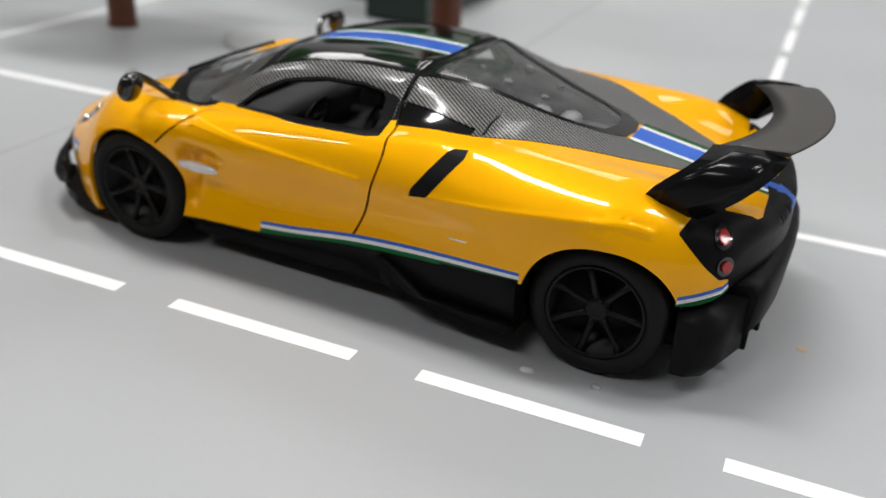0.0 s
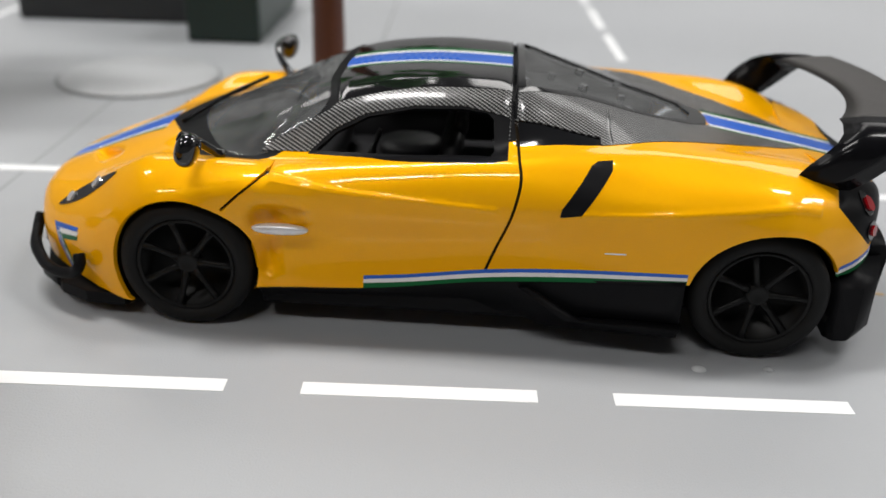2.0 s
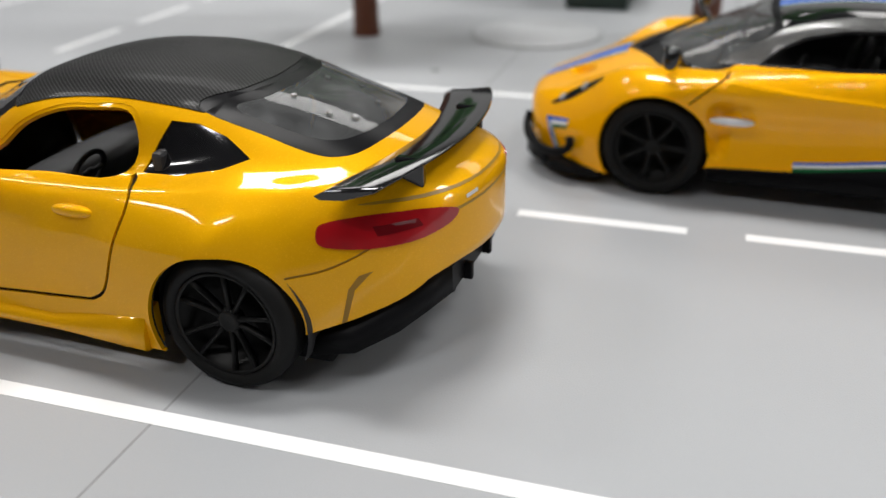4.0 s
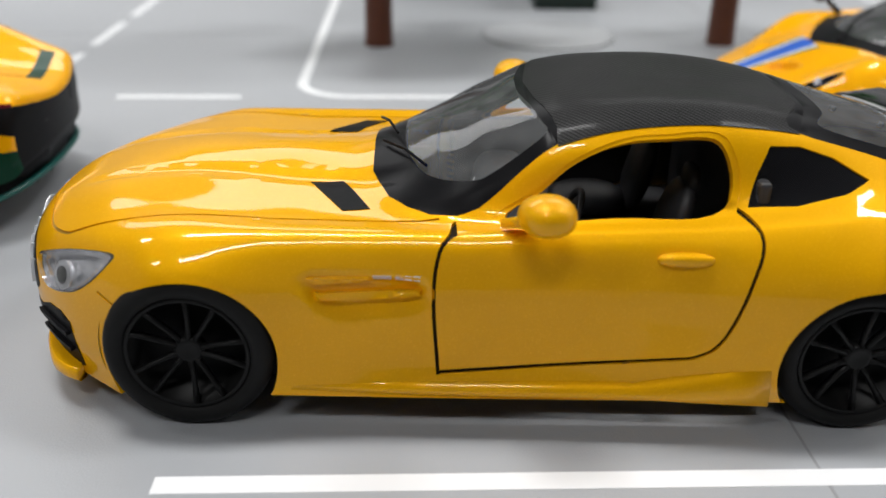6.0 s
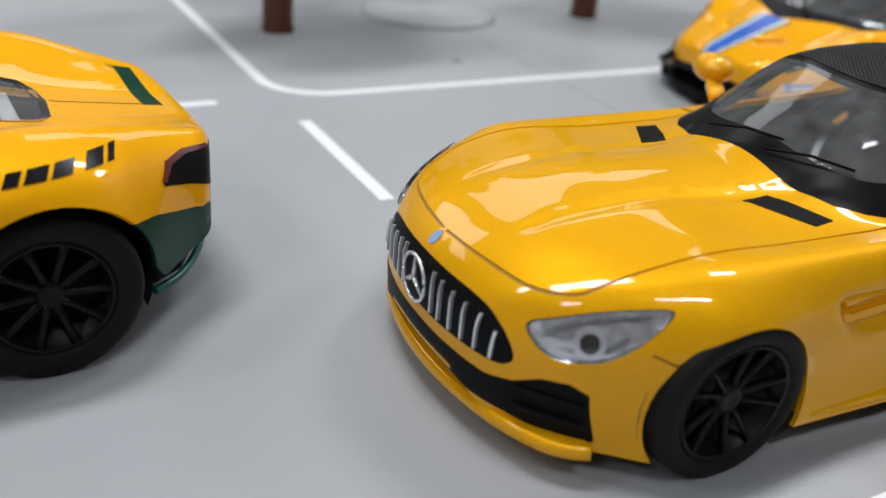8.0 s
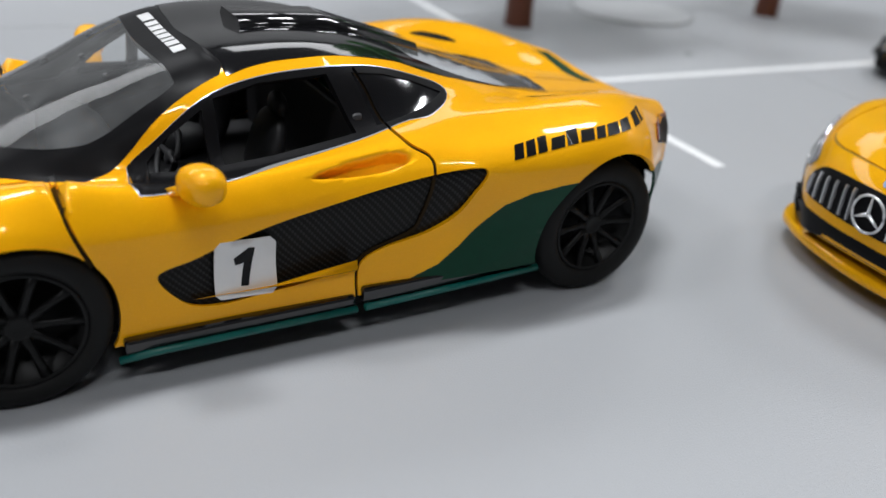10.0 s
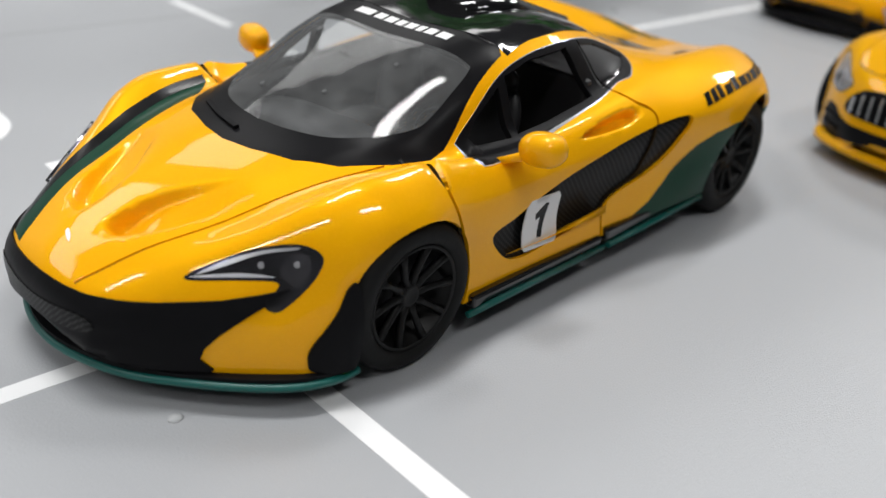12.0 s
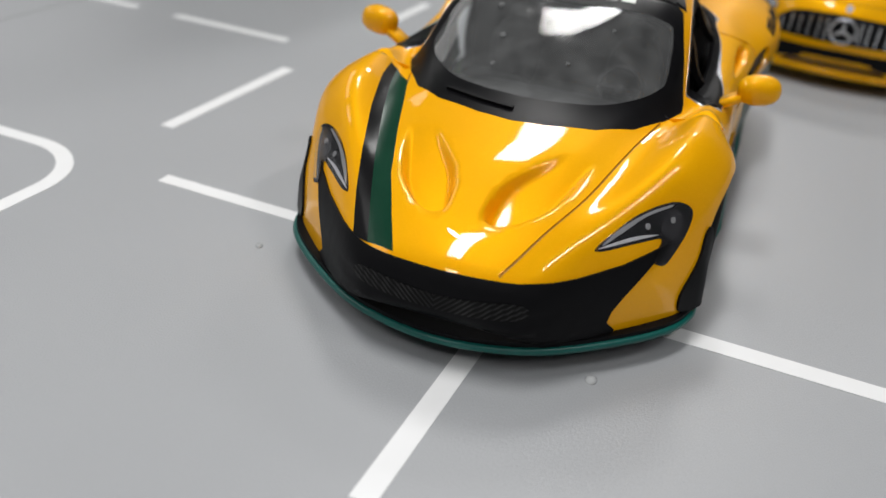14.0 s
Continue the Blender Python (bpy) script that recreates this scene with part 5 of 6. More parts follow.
# ---- mid-engined coupe with green trim and start number ----
def green_trim_coupe(m):
    sill = [(-68, 9, 4.8), (-64, 16.2, 4.4), (-60, 22.6, 4.2), (-53, 25.2, 4.2), (-46, 24.6, 4.4), (-37, 24.6, 5), (-26, 24.4, 5), (0, 24.8, 5.6), (26, 26.6, 6.4), (37, 27.2, 7), (46, 26.4, 7), (52, 23.6, 7.6), (58, 17.4, 8.6)]
    flank = [(-68, 10, 8), (-64, 16.0, 8.1), (-60, 21.6, 8.4), (-53, 24.6, 9.4), (-46, 24.8, 10.4), (-37, 25.2, 11), (-26, 24.0, 10.4), (-10, 23.6, 10.6), (0, 23.9, 11), (15, 25.4, 12), (26, 27.8, 13), (37, 28.6, 14), (46, 27.2, 14.5), (52, 24.2, 15), (58, 18, 15)]
    waist = [(-68, 10, 10.4), (-60, 17.4, 13.2), (-53, 21.4, 15.8), (-46, 23.6, 18), (-37, 25, 20), (-26, 23.8, 18.6), (-10, 23.8, 18.6), (0, 24.2, 19.6), (9, 24.9, 21.2), (17, 27.0, 21.6), (26, 28.0, 22.0), (37, 26.6, 23.0), (46, 22.8, 22.8), (52, 20.2, 21.5), (58, 17, 19.6)]
    shoulder = [(-68, 8, 11.6), (-60, 14, 15.8), (-53, 17.2, 19), (-46, 19.4, 21.8), (-39, 20.4, 23.3), (-32, 20.8, 23.4), (-26, 21, 22.2), (-14, 21.6, 21.6), (0, 21.8, 22.8), (9, 21.6, 24), (17, 20.8, 25), (26, 20.6, 25.9), (34, 19.8, 26.2), (42, 18.4, 25.6), (49, 17, 24.2), (58, 14.5, 21.6)]
    belt = [(-68, 6, 12), (-60, 10.2, 16.2), (-53, 12.6, 18), (-46, 14.6, 19.8), (-39, 16, 20.9), (-32, 17.4, 21.2), (-26, 19, 21.4), (-14, 20, 21.8), (0, 19.8, 23.4), (9, 18.2, 24.8), (17, 15.6, 25.9), (26, 13.8, 25.2), (34, 13.2, 24.2), (42, 12.4, 23.4), (49, 11.6, 22.8), (58, 10, 21)]
    rail = [(-68, 3, 12.2), (-60, 5.6, 16.4), (-53, 7, 18.6), (-46, 8.6, 20.6), (-39, 10.6, 22), (-32, 13.6, 23.2), (-26, 15.4, 24.8), (-20, 15.9, 27.4), (-14, 15.8, 29.6), (-8, 15.2, 30.9), (0, 14.6, 31.2), (9, 13.2, 30.0), (17, 11.2, 27.8), (26, 9, 25.4), (34, 7, 23.4), (42, 6, 21.8), (49, 5, 21), (58, 4, 20)]
    ridge = [(-68, 12.2), (-64, 14.6), (-58, 17.2), (-51, 19.6), (-45, 21.2), (-39, 22.8), (-32, 25.7), (-25, 28.6), (-18, 31), (-11, 32.4), (-4, 32.8), (4, 32.4), (11, 31.0), (18, 29), (26, 26.4), (34, 23.8), (42, 22), (49, 21), (58, 19.9)]
    sh = Shell([sill, flank, waist, shoulder, belt, rail], ridge, (-68, 59.5), (11.5, 28, 2.0), (6.5, 20, 2.0), 1.09)
    feats = [
        F("roof_panel", "skin", [(-13, 6), (-12.6, 5.5), (-11.6, 5.06), (-6, 5.1), (4, 5.1), (12, 5.1), (22, 4.98), (30, 4.78), (36, 4.66), (39.6, 4.75), (41.2, 5.2), (41.6, 6)], False),
        F("screen_border", "top", [(-43.6, 0), (-43.0, 4.5), (-41.2, 10.4), (-37.9, 14.6), (-32.4, 17.8), (-28.0, 19.5), (-25.6, 19.3), (-17.8, 17.1), (-12.4, 15.9), (-11.6, 14.6), (-12.6, 8), (-13, 0)], False),
        F("windscreen", "top", half_over([(-38.4, 0), (-37.8, 5), (-36.0, 9.8), (-32.4, 13.6), (-28.4, 16.0), (-25.4, 16.5), (-18.2, 15.5), (-17.2, 13.6), (-17.8, 6), (-18, 0)])),
        F("rear_glass", "skin", [(15, 6), (15, 5.5), (16, 5.34), (24, 5.12), (31, 4.9), (36, 4.78), (39, 4.9), (40.2, 5.25), (40.6, 6)], False),
        F("chrome_trim", "side", [(-24.3, 21.51), (-20.08, 25.38), (-14.66, 29.05), (-8.53, 30.68), (0.42, 31.09), (7.05, 30.38), (13.08, 28.64), (17.9, 26.51), (13.48, 25.18), (9.06, 24.67), (2.02, 23.55), (-8.02, 22.12), (-16.07, 21.31)]),
        F("window_trim", "side", [(-24.2, 21.6), (-20, 25.4), (-14.6, 29), (-8.5, 30.6), (0.4, 31), (7, 30.3), (13, 28.6), (17.8, 26.5), (13.4, 25.2), (9, 24.7), (2, 23.6), (-8, 22.2), (-16, 21.4)]),
        F("hole", "side", [(-22.6, 22.0), (-19.8, 24.8), (-15.2, 27.9), (-15.0, 22.0)], False),
        F("hole", "side", [(-13.8, 28.9), (-8.5, 30.1), (0.2, 30.4), (2.6, 24.2), (-8, 22.7), (-13.6, 22.2)], False),
        F("quarter_window", "side", [(5.6, 24.6), (3.6, 30.2), (8.6, 29.4), (13.0, 28.0), (16.8, 26.5), (12.8, 25.6), (9.4, 25.1)], False),
        F("hole", "side", circle(-36.8, 9.0, 9.9)),
        F("pod", "side", [(-22.8, 12.4), (-18.8, 13.8), (-15, 15.2), (-9.8, 16.6), (-4.2, 17.8), (3.3, 19.4), (9.2, 20.5), (15.8, 21.3), (14.8, 17.8), (13.0, 14.6), (9.4, 12.5), (3.2, 11), (0.6, 9.5), (-5, 8.5), (-10.6, 8.0), (-16, 7.6), (-20, 8.6)]),
        F("green", "side", [(34, 18.6), (26.5, 18.3), (22.4, 17.6), (19.2, 16.0), (16.4, 12.9), (14.2, 10.4), (11.4, 8.2), (6.3, 6.3), (12, 4.8), (34, 5.0)], False),
        F("green", "side", [(44.4, 16.9), (48, 16.2), (51, 15.0), (55, 13.6), (60, 12.6), (60, 6), (44.4, 6)], False),
        F("seam_front", "side", band([(-31.0, 22.2), (-31.3, 20.8), (-30.6, 18.4), (-29.2, 15)], 0.5)),
        F("seam_rear", "side", band([(4.0, 30.6), (5.2, 28.4), (6.4, 25.2), (7.8, 23.5), (9.7, 22.4), (9.8, 20.6), (8.8, 14.8), (7.4, 12.6), (1.2, 10.0), (0.5, 5)], 0.4)),
        F("crease", "top", band([(-66.2, -6.4), (-62.4, -8.4), (-55, -11.6), (-45.7, -14.4), (-33.4, -17.4)], 0.28)),
        F("dent", "top", [(-61.2, 3.4), (-60.6, 2.3), (-58.5, 2.0), (-54, 3.2), (-49.5, 6.2), (-44, 9.6), (-40.8, 12.2), (-42, 13.4), (-47, 12.4), (-52, 11), (-56.5, 9.2), (-59.6, 6.8), (-60.9, 5)], dent=(2.9, 1.4, -60.6, -47), fine=0.45),
        F("lower_black", "skin", [(-68, 0), (-64.5, 0), (-65, 0.5), (-66, 0.9), (-68, 1.2)], False),
        F("dent", "side", [(-5, 21.0), (0, 22.3), (6.4, 23.0), (7.2, 22.0), (2, 20.9)], dent=(2.2, 0.9), fine=0.5),
        F("stripe_green", "top", [(-66.4, 5.8), (-62.3, 7.8), (-56.3, 10.5), (-48.3, 13.1), (-40.6, 15.3), (-36.0, 16.8), (-33.0, 19.6), (-37.5, 18.6), (-45.5, 16.4), (-53.6, 13.8), (-60.3, 11.3), (-65.4, 9.3)], False, only=1),
        F("stripe_black", "top", [(-65.4, 9.3), (-60.3, 11.3), (-53.6, 13.8), (-45.5, 16.4), (-37.5, 18.6), (-33.0, 19.6), (-33.0, 20.6), (-37.4, 19.9), (-45.7, 17.9), (-53.4, 15.6), (-59.3, 13.6), (-64.2, 11.6)], False, only=1),
        F("deck_green", "top", [(53.6, 0), (56.2, 0), (55.2, 13), (52.8, 13)], False, only=1),
        F("crease_deck", "top", band([(42, 0.3), (46, 0.4), (53.6, 0.4)], 0.4, False), only=1),
        F("hole", "side", circle(36.2, 9.8, 11.2)), F("hole", "side", [(44, 13), (47, 11), (50.0, 5.2), (44, 4.8)], False),
    ]
    car = Car("toy_car", "yellow toy hypercar, green trim, black roof, start number one", m, sh, feats)
    car.region("body", "body", FLAKE, "glossy yellow enamelled body shell")
    car.region("nose_panel", "none", MATTE, "black nose panel", cap=(-1,))
    car.region("tail_panel", "none", MATTE, "black tail panel", cap=(1,))
    car.seams("panel_gap", "seam_front seam_rear", GAP)
    car.region("nose_underside", "lower_black", MATTE, "satin black nose underside", 0.4, 0.05)
    car.region("deck_line", "crease_deck", MATTE, "", 0.15, -0.1)
    # the bonnet line gets its shade from a darkened copy of the yellow
    car.seams("bonnet_line", "crease", plain("shaded_yellow_enamel", (0.4, 0.2, 0.004), 0.4), 0.15, -0.2)
    car.region("roof_panel", "roof_panel", GLOSS, "gloss black roof and engine cover", 0.5, 0.06)
    car.region("windscreen_border", "screen_border", BORDER, "black windscreen border", 0.5, 0.02)
    for o in (car.region("windscreen", "windscreen", PANE, "clear plastic windscreen", 0.4, 0.0), car.region("rear_window", "rear_glass", PANE, "clear rear window", 0.4, 0.0)):
        o.visible_shadow = False
    for s in (-1, 1):
        car.region("chrome_trim", "chrome_trim", CHROME, "thin chrome window trim", 0.4, 0.06, (s,))
        car.region("window_frame", "window_trim", MATTE, "black window frame", 0.9, 0.0, (s,))
        car.region("quarter_window", "quarter_window", GLOSS, "dark quarter window", 0.4, -0.15, (s,))
        car.region("side_pod", "pod", carbon("side_panel_print", 0.0009, 0.02, 0.004, 0.45, 0.1), "black carbon side panel", 0.8, -0.7, (s,))
        car.region("rear_flank", "green", GREEN, "dark green flank panel", 0.4, 0.02, (s,))
        car.region("deck_mark", "deck_green", GREEN, "", 0.3, 0.02, (s,))
    car.region("bonnet_stripe", "stripe_green", GREEN, "dark green bonnet stripe", 0.3, 0.02)
    car.region("bonnet_stripe", "stripe_black", INK, "black bonnet stripe", 0.3, 0.03)
    # start number
    plate_white = [(16.6, 8.7), (16.0, 8.1), (9.9, 7.9), (9.3, 8.6), (9.5, 14.4), (10.2, 15.2), (16.0, 15.4), (16.6, 14.7)]
    car.lay("number_panel", 90, plate_white, WHITE, "white start number panel", True, smooth=False, lift=0.04, thick=0.15)
    car.lay("number_one", 90, [(12.7, 9.3), (13.6, 9.4), (13.2, 12.3), (14.2, 12.1), (14.4, 13.0), (12.7, 14.2), (12.0, 14.1)], INK, "black figure one", True, smooth=False, lift=0.12, thick=0.1, step=0.4)
    # black nose with the yellow cheeks
    half = [(2.7, 12.3), (8.6, 12.2), (14, 12.1), (18.2, 12.4), (20.6, 13.0), (22.4, 13.6), (21.5, 12.2), (20.4, 10.8), (19.0, 9.0), (18.0, 7.4), (17.7, 6.0), (18.6, 4.8), (19.0, 3.8)]
    mouth = half + [(0, 3.6)] + [(-y, z) for y, z in half[::-1]]
    car.lay("nose_mouth", 0, mouth, MATTE, "satin black nose intake", smooth=False, lift=0.3, thick=0.6)
    car.lay("nose_mesh", 0, [(-9, 10.2), (0, 9.8), (9, 10.2), (9, 8.4), (0, 8.0), (-9, 8.4)], carbon("fine_black_mesh", 0.0007, 0.03, 0.002, 0.4, 0.1), "fine black nose mesh", lift=0.42)
    lip = spline([(-45.0, -26.8), (-48.6, -26.6), (-53.4, -24.2), (-59.4, -18.2), (-64.9, -10.2), (-67.2, 0), (-64.9, 10.2), (-59.4, 18.2), (-53.4, 24.2), (-48.6, 26.6), (-45.0, 26.8)], False, 5)
    car.add("splitter", joined(plate([tuple(p) for p in lip] + [(-44, 20), (-44, -20)], 3.1, 4.3)), MATTE, "satin black front splitter")
    edge = [(p[0], p[1], 3.3) for p in lip]
    car.add("splitter_edge", tube(edge, 0.5, 8), TEAL, "teal green splitter edge")
    car.lay("wheel_arch_flap", 90, [(45.2, 14.0), (46.2, 13.7), (47.3, 11.6), (48.9, 9.2), (50.1, 7.4), (50.5, 5.8), (49.8, 4.5), (45.6, 4.6), (44.8, 10)], MATTE, "black wheel arch flap", True, lift=0.35, thick=1.4)
    # headlamps
    lampo = [(-59.0, -14.6, 14.3), (-55.7, -16.3, 16.1), (-52.0, -18.7, 17.5), (-48.6, -21.9, 18.1), (-47.2, -23.9, 17.0), (-48.2, -24.0, 14.9), (-50.2, -23.0, 12.5), (-51.9, -21.8, 11.1), (-53.1, -21.0, 11.9), (-51.5, -21.5, 14.1), (-54.5, -18.8, 14.3)]
    mid = np.mean(lampo, axis=0)
    lampo = [tuple(mid + (np.array(p) - mid) * 0.93) for p in lampo]
    car.lay("headlamp", 45, lampo, LAMPDARK, "dark headlamp housing", True, lift=0.05, thick=0.2)
    for o in car.lay("headlamp_lens", 45, lampo, LENS, "clear headlamp lens", True, lift=0.45, thick=0.6):
        o.visible_shadow = False
    car.lay("headlamp_bulb", 45, around(-52.4, -19.6, 15.8, 0.34, 45), CHROME, "small chrome projector", True, lift=0.2, thick=0.2, smooth=False, step=0.4)
    car.lay("headlamp_bulb", 45, around(-49.6, -22.0, 16.0, 0.34, 45), CHROME, "small chrome projector", True, lift=0.2, thick=0.2, smooth=False, step=0.4)
    car.lay("lamp_reflector", 45, [(-50.9, -20.9, 15.2), (-49.9, -21.4, 16.9), (-48.6, -22.6, 16.8), (-48.5, -22.9, 15.2), (-49.8, -22.4, 13.7)], plain("smoky_lamp_chrome", (0.11, 0.11, 0.12), 0.2, metal=0.6, var=0.4, scale=900), "smoky chrome reflector", True, lift=0.09, thick=0.12)
    car.lay("headlamp_strip", 45, [(-57.6, -15.5, 14.7), (-55.2, -16.9, 16.0), (-51.8, -19.0, 17.1), (-49.2, -21.4, 17.6), (-49.3, -21.4, 17.35), (-51.8, -19.1, 16.8), (-55.0, -17.1, 15.6)], CHROME, "", True, lift=0.12, thick=0.2)
    car.lay("headlamp_strip", 45, [(-58.2, -15.2, 14.5), (-54.5, -18.4, 15.0), (-51.6, -20.9, 14.7), (-54.5, -18.4, 14.6)], SILVER, "", True, lift=0.12, thick=0.2)
    car.lay("nose_badge", "top", [(-63.9, -1.2), (-63.3, -0.4), (-62.9, 0.8), (-63.3, 0.6), (-63.7, -0.2)], SILVER, "small silver nose mark", smooth=True, lift=0.12)
    # lettering as plain bars
    base = pchip([(19.6, 22.0), (24.3, 22.7), (30.2, 23.2), (38.7, 23.4), (45.4, 23.1)])
    for a, b, h in ((19.6, 20.9, 1.35), (21.3, 22.6, 1.35), (23.0, 24.3, 1.35), (24.9, 27.0, 1.0), (27.5, 29.2, 1.25), (29.7, 31.9, 1.0), (32.4, 33.9, 1.0), (34.4, 36.6, 1.0), (37.1, 39.2, 1.0), (40.6, 42.6, 1.1), (43.2, 44.0, 1.1)):
        za, zb = (float(base(np.array([q]))[0, 0]) for q in (a, b))
        car.lay("flank_lettering", 90, [(-a, za), (-b, zb), (-b - 0.7, zb + h), (-a - 0.7, za + h)], INK, "black lettering bar", True, lift=0.14, thick=0.2, smooth=False)
    for y0, y1 in ((-9.2, -7.2), (-6.6, -5.0), (-4.5, -3.4), (-2.9, -1.3), (-0.8, 0.5), (1.0, 2.6), (3.1, 4.6), (5.4, 8.6)):
        car.lay("screen_lettering", "top", [(-15.6, y0), (-15.6, y1), (-14.1, y1), (-14.1, y0)], WHITE, "white lettering bar", lift=0.12, thick=0.1, smooth=False)
    # mirrors, scoop, sills
    def mirror():
        return joined(moved(egg(0, 0, 0, 2.2, 3.0, 2.1, 2.4), pose(-18.4 * MM, -28.6 * MM, 23.6 * MM, -6, 0, 14)), sweep([[(-21, -23.4, 20.4), (-17.6, -23.8, 20.4), (-17.6, -23.8, 21.4), (-21, -23.4, 21.4)], [(-20, -27, 22.0), (-17.4, -27, 22.0), (-17.4, -27, 23.4), (-20, -27, 23.2)]]))
    car.pair("door_mirror", mirror, FLAKE, "yellow door mirror")
    car.pair("door_blade", lambda: sweep([[(-19, -26.0, 8.8), (-18, -25.8, 8.6), (-18, -25, 8.2), (-19, -25, 8.2)], [(-10, -26.9, 9.2), (-10, -26.2, 8.6), (-10, -25, 7.6), (-10, -25, 8.2)], [(0.2, -27.3, 10.8), (0.4, -27.2, 9.4), (0.4, -26, 8.4), (0.2, -26, 9.4)]]), FLAKE, "")
    car.pair("sill_bar", lambda: joined(block(-27, 0.2, -27.6, -23, 4.2, 6.0, 0.4), block(1.0, 26.6, -27.8, -23, 4.8, 6.8, 0.4)), GLOSS, "gloss black sill")
    car.pair("sill_edge", lambda: joined(tube([(-27.6, -27.2, 3.6), (-24, -27.9, 4.3), (0.2, -27.8, 4.3)], 0.45, 8), tube([(1.2, -28.0, 4.4), (14, -28.2, 4.8), (26.6, -28.2, 5.2)], 0.45, 8)), TEAL, "teal green sill edge")
    car.add("chassis", joined(block(-46, 48, -21, 21, 3.2, 6, 0.5), block(-26, 26, -25.4, 25.4, 3.2, 5, 0.5)), MATTE, "black underbody")
    car.add("diffuser", sweep([[(47, -22, 11), (47, -22, 5.4), (47, 22, 5.4), (47, 22, 11)], [(52, -19.4, 11.6), (52, -19.4, 5.8), (52, 19.4, 5.8), (52, 19.4, 11.6)], [(56.4, -14, 12), (55.8, -14, 7), (55.8, 14, 7), (56.4, 14, 12)], [(58.4, -8, 12), (57.8, -8, 7.6), (57.8, 8, 7.6), (58.4, 8, 12)]]), MATTE, "black rear diffuser")
    for y in (-10, -5, 0, 5, 10):
        car.add("diffuser_fin", block(51, 57.4 - 0.012 * y * y, y - 0.5, y + 0.5, 5.4, 8, 0.2), MATTE)
    car.add("diffuser_edge", tube(spline([(47.6, -23.4, 5.6), (51.6, -20.8, 5.8), (55.6, -15.4, 6.6), (58.0, -8, 7.4), (58.6, 0, 7.6), (58.0, 8, 7.4), (55.6, 15.4, 6.6), (51.6, 20.8, 5.8), (47.6, 23.4, 5.6)], False, 5), 0.5, 8), TEAL, "teal green diffuser edge")
    car.lay("tail_mesh", 150, [(48.3, -21.9, 19.2), (49.5, -20.6, 20.6), (51.8, -18.3, 20.8), (54.6, -15.3, 20.2), (57.4, -10, 19.2), (59.2, -4, 18.4), (59.2, -4, 15.6), (57.2, -11, 15.4), (55.2, -16, 15.4), (52, -19.4, 17.2), (48.4, -22.2, 18.5)], MATTE, "black tail lamp mesh", True, lift=0.1, thick=0.4, smooth=False)
    car.lay("tail_lamp", 150, [(48.0, -22.2, 19.0), (49.4, -20.6, 20.8), (51.8, -18.3, 21.1), (54.6, -15.3, 20.5), (54.6, -15.3, 20.1), (52, -18.3, 20.5), (50.0, -20.4, 20.2), (48.6, -22.0, 18.8)], plain("smoked_red_lens", (0.12, 0.004, 0.008), 0.15, coat=0.8), "thin dark red tail lamp", True, lift=0.25, thick=0.3, smooth=False)
    car.lay("rear_scoop", "top", [(29.6, -17.0), (32.6, -15.8), (37.0, -14.6), (36, -16.2), (32, -17.6)], MATTE, "", True, lift=0.06)
    # roof scoop, wipers, cabin, wheels
    car.add("roof_scoop", sweep([[(-6, -4.5, 32.2), (-6, -3.4, 34.0), (-6, 3.4, 34.0), (-6, 4.5, 32.2)], [(6, -4.4, 31.6), (6, -3.2, 33.6), (6, 3.2, 33.6), (6, 4.4, 31.6)], [(20, -3.4, 27.6), (20, -2.4, 29.2), (20, 2.4, 29.2), (20, 3.4, 27.6)]]), GLOSS, "gloss black roof air scoop")
    car.pips(((-21.6, 8.6, 0.6), (-27.7, 6.3, 0.6), (-33.3, 5.8, 0.5), (-31.1, -3.8, 0.4), (-23, -8, 0.4), (-24, 1, 0.4)))
    car.add("engine_block", block(14, 38, -9, 9, 15, 19.6, 0.8), DARK, "dark moulded engine block")
    # pale slats added under the rear pane to imitate its bright reflection
    for x in range(18, 37, 3):
        z = 28.4 - (x - 18) * 0.33
        car.add("pane_reflection_slat", block(x, x + 2.1, -8.5, 8.5, z - 2.6, z - 1.4, 0.3), SILVER, "pale grey slat that imitates the rear pane's reflection")
    car.lay("wiper", "top", band([(-38.8, 10.0), (-40.4, 5.0), (-41.2, 0.4)], 0.6), MATTE, "thin black wiper", lift=0.45, thick=0.5, smooth=False, step=0.5)
    cabin(car, -30, 4, 19.5, 12.5, 28, -17, -9.5)
    for x in (-36.8, 35.8):
        for s in (-1, 1):
            toy_wheel(car.root, x, s, 27.4 if x < 0 else 28.8, 9.3 if x < 0 else 9.8, 8.5, 6.5, 10)
            car.well(x, s, 25.6, 9, 10.5 if x < 0 else 11.4)
    car.lining(-32, 14, "hole windscreen rear_glass seam_front seam_rear crease window_trim")
    return car

# ---- the road mat and what stands on it ----
def floor_material():
    m, nodes, links, b = nodes_of("grey_printed_mat")
    fine, wide = noise_to(nodes, links, 3500, 3), noise_to(nodes, links, 9, 4)
    r = ramp(nodes, links, wide.outputs[0], ((0.3, (0.362, 0.374, 0.392)), (0.7, (0.397, 0.409, 0.427))))
    links.new(r.outputs[0], b.inputs["Base Color"])
    rr = nodes.new("ShaderNodeMapRange")
    rr.inputs["To Min"].default_value, rr.inputs["To Max"].default_value = 0.34, 0.46
    links.new(wide.outputs[0], rr.inputs["Value"])
    links.new(rr.outputs[0], b.inputs["Roughness"])
    bump(nodes, links, fine.outputs[0], 0.28, 0.0002, b)
    return m


MAT = floor_material()
LINE = plain("white_road_print", (0.86, 0.87, 0.88), 0.4, var=0.03, scale=200)
BROWN = plain("brown_plastic_post", (0.10, 0.028, 0.012), 0.45, scale=300)


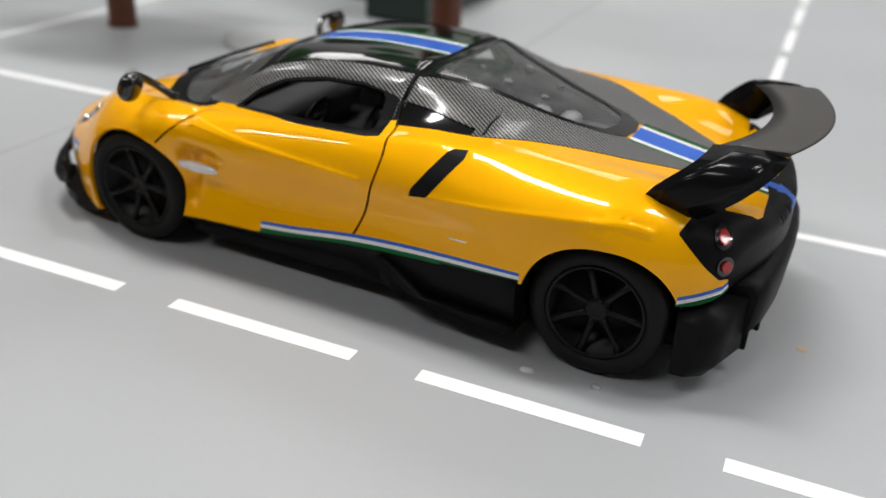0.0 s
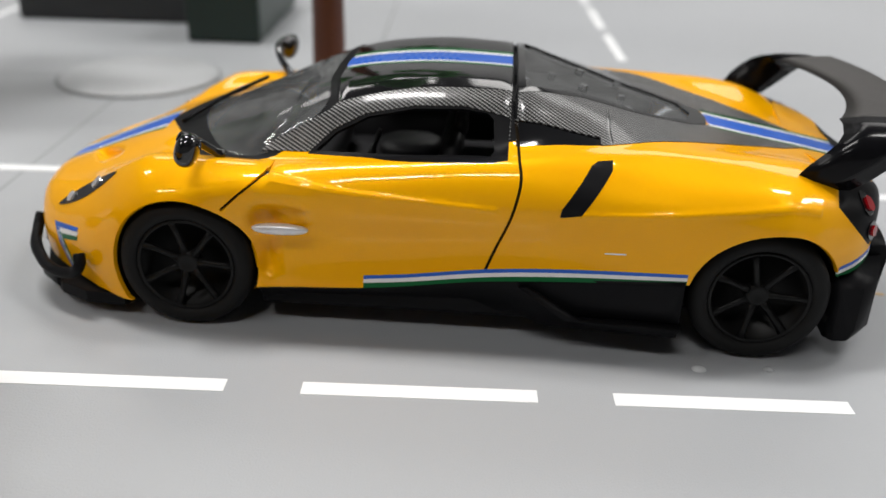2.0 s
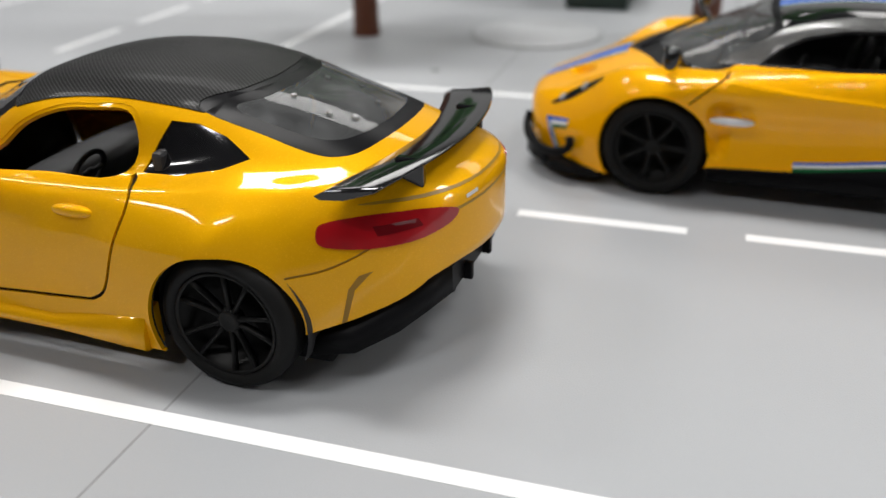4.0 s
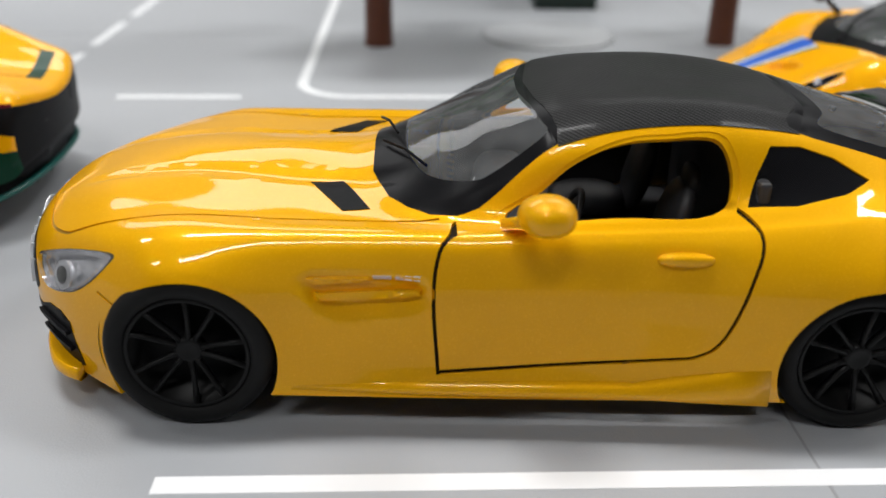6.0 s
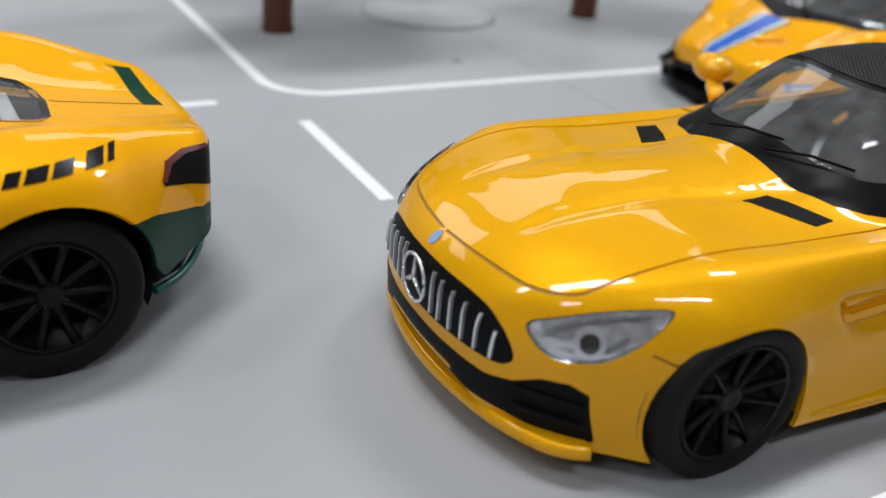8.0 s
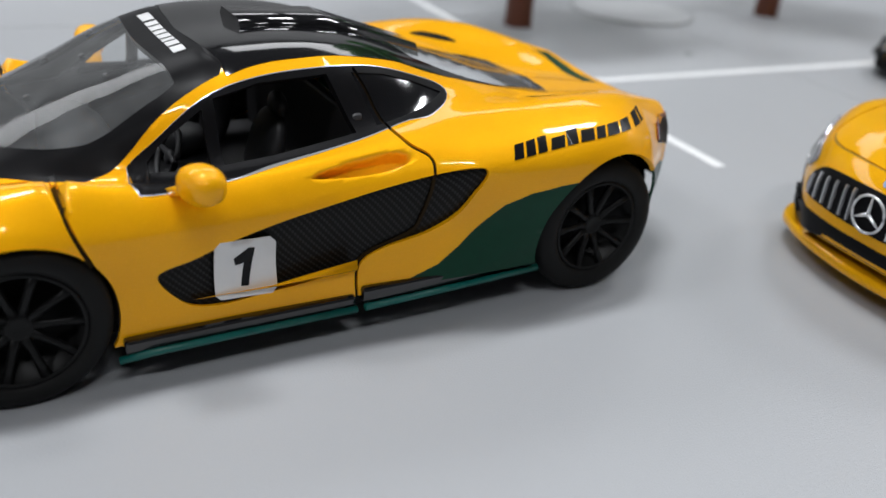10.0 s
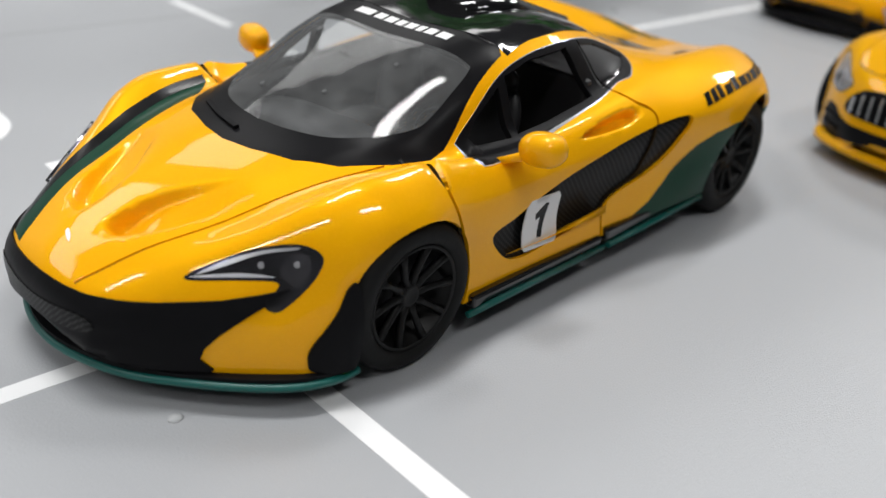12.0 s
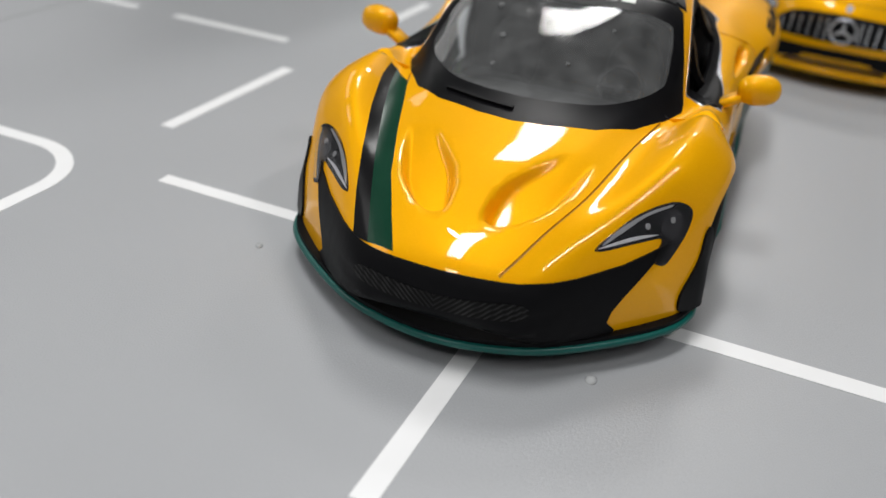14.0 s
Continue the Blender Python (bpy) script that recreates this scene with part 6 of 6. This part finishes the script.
def slab(name, x0, x1, y0, y1, z0, z1, mat, label="", kind="structure"):
    return tagged(bm_object(name, block(x0, x1, y0, y1, z0, z1, 0), mat), label=label, kind=kind)


slab("ground", -3000, 3000, -3000, 3000, -6, 0, MAT, "light grey printed road play mat")


def mark(outline, label="white painted road line", name="road_marking"):
    return tagged(bm_object(name, plate(outline, -0.02, 0.06), LINE), label=label, category="road marking", kind="structure")


def bar(x0, x1, y0, y1):
    return mark([(x0, y0), (x1, y0), (x1, y1), (x0, y1)], "short white road dash")


W = 1.3
for k in range(-1, 8):
    bar(38 * k, 38 * k + 28.7, -2.6, 0)
bar(-317, -288.5, -2.7, 0)
for k in range(5):
    bar(-200 - W, -200 + W, 80 + 42 * k, 111 + 42 * k)
    bar(66 - W, 66 + W, 172 + 45 * k, 207 + 45 * k)
bar(-274.7, -271.6, -64, -0.5)
bar(-272 - W, -272 + W, 30, 57)
bar(-135 - W, -135 + W, 13.4, 53.5)
bar(-255.5, -216.5, 69.4 - W, 69.4 + W)
bar(-178, -148.5, 68.6 - W, 68.6 + W)


def rounded(corner, r, ax, ay, la, lb, label):
    """Two line strokes that meet in a rounded corner; ax, ay are the directions in which they run off."""
    c = np.array(corner) + (ax * r, ay * r)
    arc = [(c[0] - ax * r * math.cos(a), c[1] - ay * r * math.sin(a)) for a in np.linspace(0, math.pi / 2, 12)]
    line = [(corner[0], corner[1] + ay * lb)] + arc + [(corner[0] + ax * la, corner[1])]
    return mark([tuple(p) for p in band(line, 2 * W, False)], label)


rounded((-135, 69), 13, 1, 1, 640, 500, "white painted kerb line with a rounded corner")
rounded((-272, 69.4), 12, -1, 1, 420, 500, "white painted kerb line with a rounded corner")
bar(-134, 640, -71 - W, -71 + W)

LEAF = plain("dark_green_foam", (0.05, 0.2, 0.04), 0.7, scale=220, var=0.35, bumpy=0.4)
SHADOWLINE = plain("shade_grey", (0.2, 0.205, 0.21), 0.7)
JOINT = plain("grey_joint", (0.27, 0.275, 0.28), 0.6)
SLATE = plain("dark_grey_base", (0.03, 0.032, 0.035), 0.5, scale=80, var=0.3)
PALE = plain("pale_round_base", (0.46, 0.47, 0.485), 0.35, scale=60, var=0.05)


def toy_tree(x, y, seed):
    """A toy tree: tapered round trunk and a crown of foam clumps."""
    rnd = random.Random(seed)
    root = tagged(new("toy_tree", None), label="toy tree with brown trunk and dark green foam crown", category="toy tree", group="toy trees")
    root.location = (x * MM, y * MM, 0)
    part("trunk", sweep([[(r * math.cos(a), r * math.sin(a), z) for a in np.linspace(0, 2 * math.pi, 28, endpoint=False)] for z, r in ((0, 4.4), (0.6, 4.3), (1.2, 4.1), (30, 3.7), (58, 3.2), (80, 2.6))]), BROWN, root, "brown plastic trunk")
    clumps = []
    for k in range(46):
        a, h = rnd.uniform(0, 2 * math.pi), rnd.uniform(0, 1)
        r = 34 * math.sqrt(rnd.uniform(0.05, 1)) * (1.05 - 0.6 * h)
        s = rnd.uniform(6, 11)
        c = egg(r * math.cos(a), r * math.sin(a), 66 + 62 * h, s, s * rnd.uniform(0.7, 1.1), s * rnd.uniform(0.6, 0.9), 2, 10)
        for v in c.verts:
            v.co += Vector((rnd.uniform(-1, 1), rnd.uniform(-1, 1), rnd.uniform(-1, 1))) * 0.0011
        clumps.append(c)
    part("crown", joined(*clumps), LEAF, root, "dark green foam crown")


toy_tree(-117, 124, 3)
toy_tree(-14, 127, 8)

# joints between the mat's panels, peg holes, glue drops
for x0, x1, y0, y1 in ((-64.7, -64.35, -900, 117), (-1000, -64.8, 136, 136.5), (-6.4, -5.8, 160, 900)):
    slab("mat_joint", x0, x1, y0, y1, -0.05, 0.035, JOINT, "thin dark joint between mat panels")
# peg holes are not cut; flat dark discs hold their shade
for x, y, r in ((-78, -86.5, 2.4), (-82, 87, 1.3)):
    tagged(bm_object("peg_hole", joined(plate([tuple(q) for q in circle(x, y, r, 28)], -0.02, 0.05)), SHADOWLINE), label="small peg hole in the mat, its shade a flat dark disc", kind="structure")
# the drops' bright glints are put in as a strong white haze
for x, y, r in ((50, 6.2, 1.0), (59, 6.6, 0.7), (-288, -15.5, 0.9), (-282, 33, 0.6)):
    tagged(bm_object("glue_drop", egg(x, y, 0, r, r * 0.8, 0.45, 2, 14), glass("glinting_glue", (0.97, 0.97, 0.97), 0.03, 1.4, 0.55)), label="tiny clear glue drop on the mat, its glint put in as white haze", category="glue drop", group="glue drops")

tagged(bm_object("orange_speck", egg(82.5, 29.0, 0, 0.8, 0.6, 0.1, 2, 12), plain("faded_orange_stain", (0.5, 0.36, 0.2), 0.6)), label="tiny faded orange speck on the mat", kind="structure")

base = tagged(new("round_base", None), label="pale round base disc lying on the mat", category="base")
part("disc", moved(lathe([(0.01, 0.7), (19.4, 0.7), (19.9, 0.55), (20, 0.3), (20, 0)], 64), pose(-65 * MM, 137 * MM, 0, 90, 0, 0)), PALE, base)
# the disc's contact shadow, modelled as a thin dark ring
part("rim", moved(lathe([(20.0, 0), (20.5, 0.02), (20.55, 0.25), (20.2, 0.3), (20.0, 0.2)], 64), pose(-65 * MM, 137 * MM, 0, 90, 0, 0)), SHADOWLINE, base, "contact shadow line round the disc")
house = tagged(new("model_house", None), label="dark grey model building base with green corner", category="model house")
part("plinth", block(-126, -62, 203, 262, 0, 9, 0.6), SLATE, house, "dark grey plinth")
part("step", block(-118, -84, 208, 258, 9, 16, 0.6), plain("pale_step", (0.4, 0.4, 0.39), 0.6), house, "pale grey step")
part("corner_block", block(-64, -42, 178, 240, 0, 24, 0.8), plain("dark_green_block", (0.004, 0.02, 0.014), 0.35), house, "dark green corner block")
part("wall", block(-116, -64, 225, 262, 9, 60, 0.6), SLATE, house, "dark grey wall")

# the room round the table
CEIL = plain("grey_ceiling_paint", (0.13, 0.13, 0.13), 0.8, scale=6, var=0.04)
WALL = plain("grey_wall_paint", (0.3, 0.3, 0.3), 0.8, scale=5, var=0.06)
slab("ceiling", -3000, 3000, -3000, 3000, 1780, 1900, CEIL, "plain grey ceiling")
for name, x0, x1, y0, y1 in (("wall_north", -3100, 3100, 3000, 3100), ("wall_south", -3100, 3100, -3100, -3000), ("wall_west", -3100, -3000, -3000, 3000), ("wall_east", 3000, 3100, -3000, 3000)):
    slab(name, x0, x1, y0, y1, 0, 1780, WALL, "plain grey wall")

# ---- the three cars ----
striped_coupe(pose(0.02116, 0.03747, 0, 0, 0, -2.774))
grille_coupe(pose(-0.09436, -0.03637, 0, 0, 0, -2.124))
green_trim_coupe(pose(-0.22700, 0.00634, 0, 0, 0, 3.772))
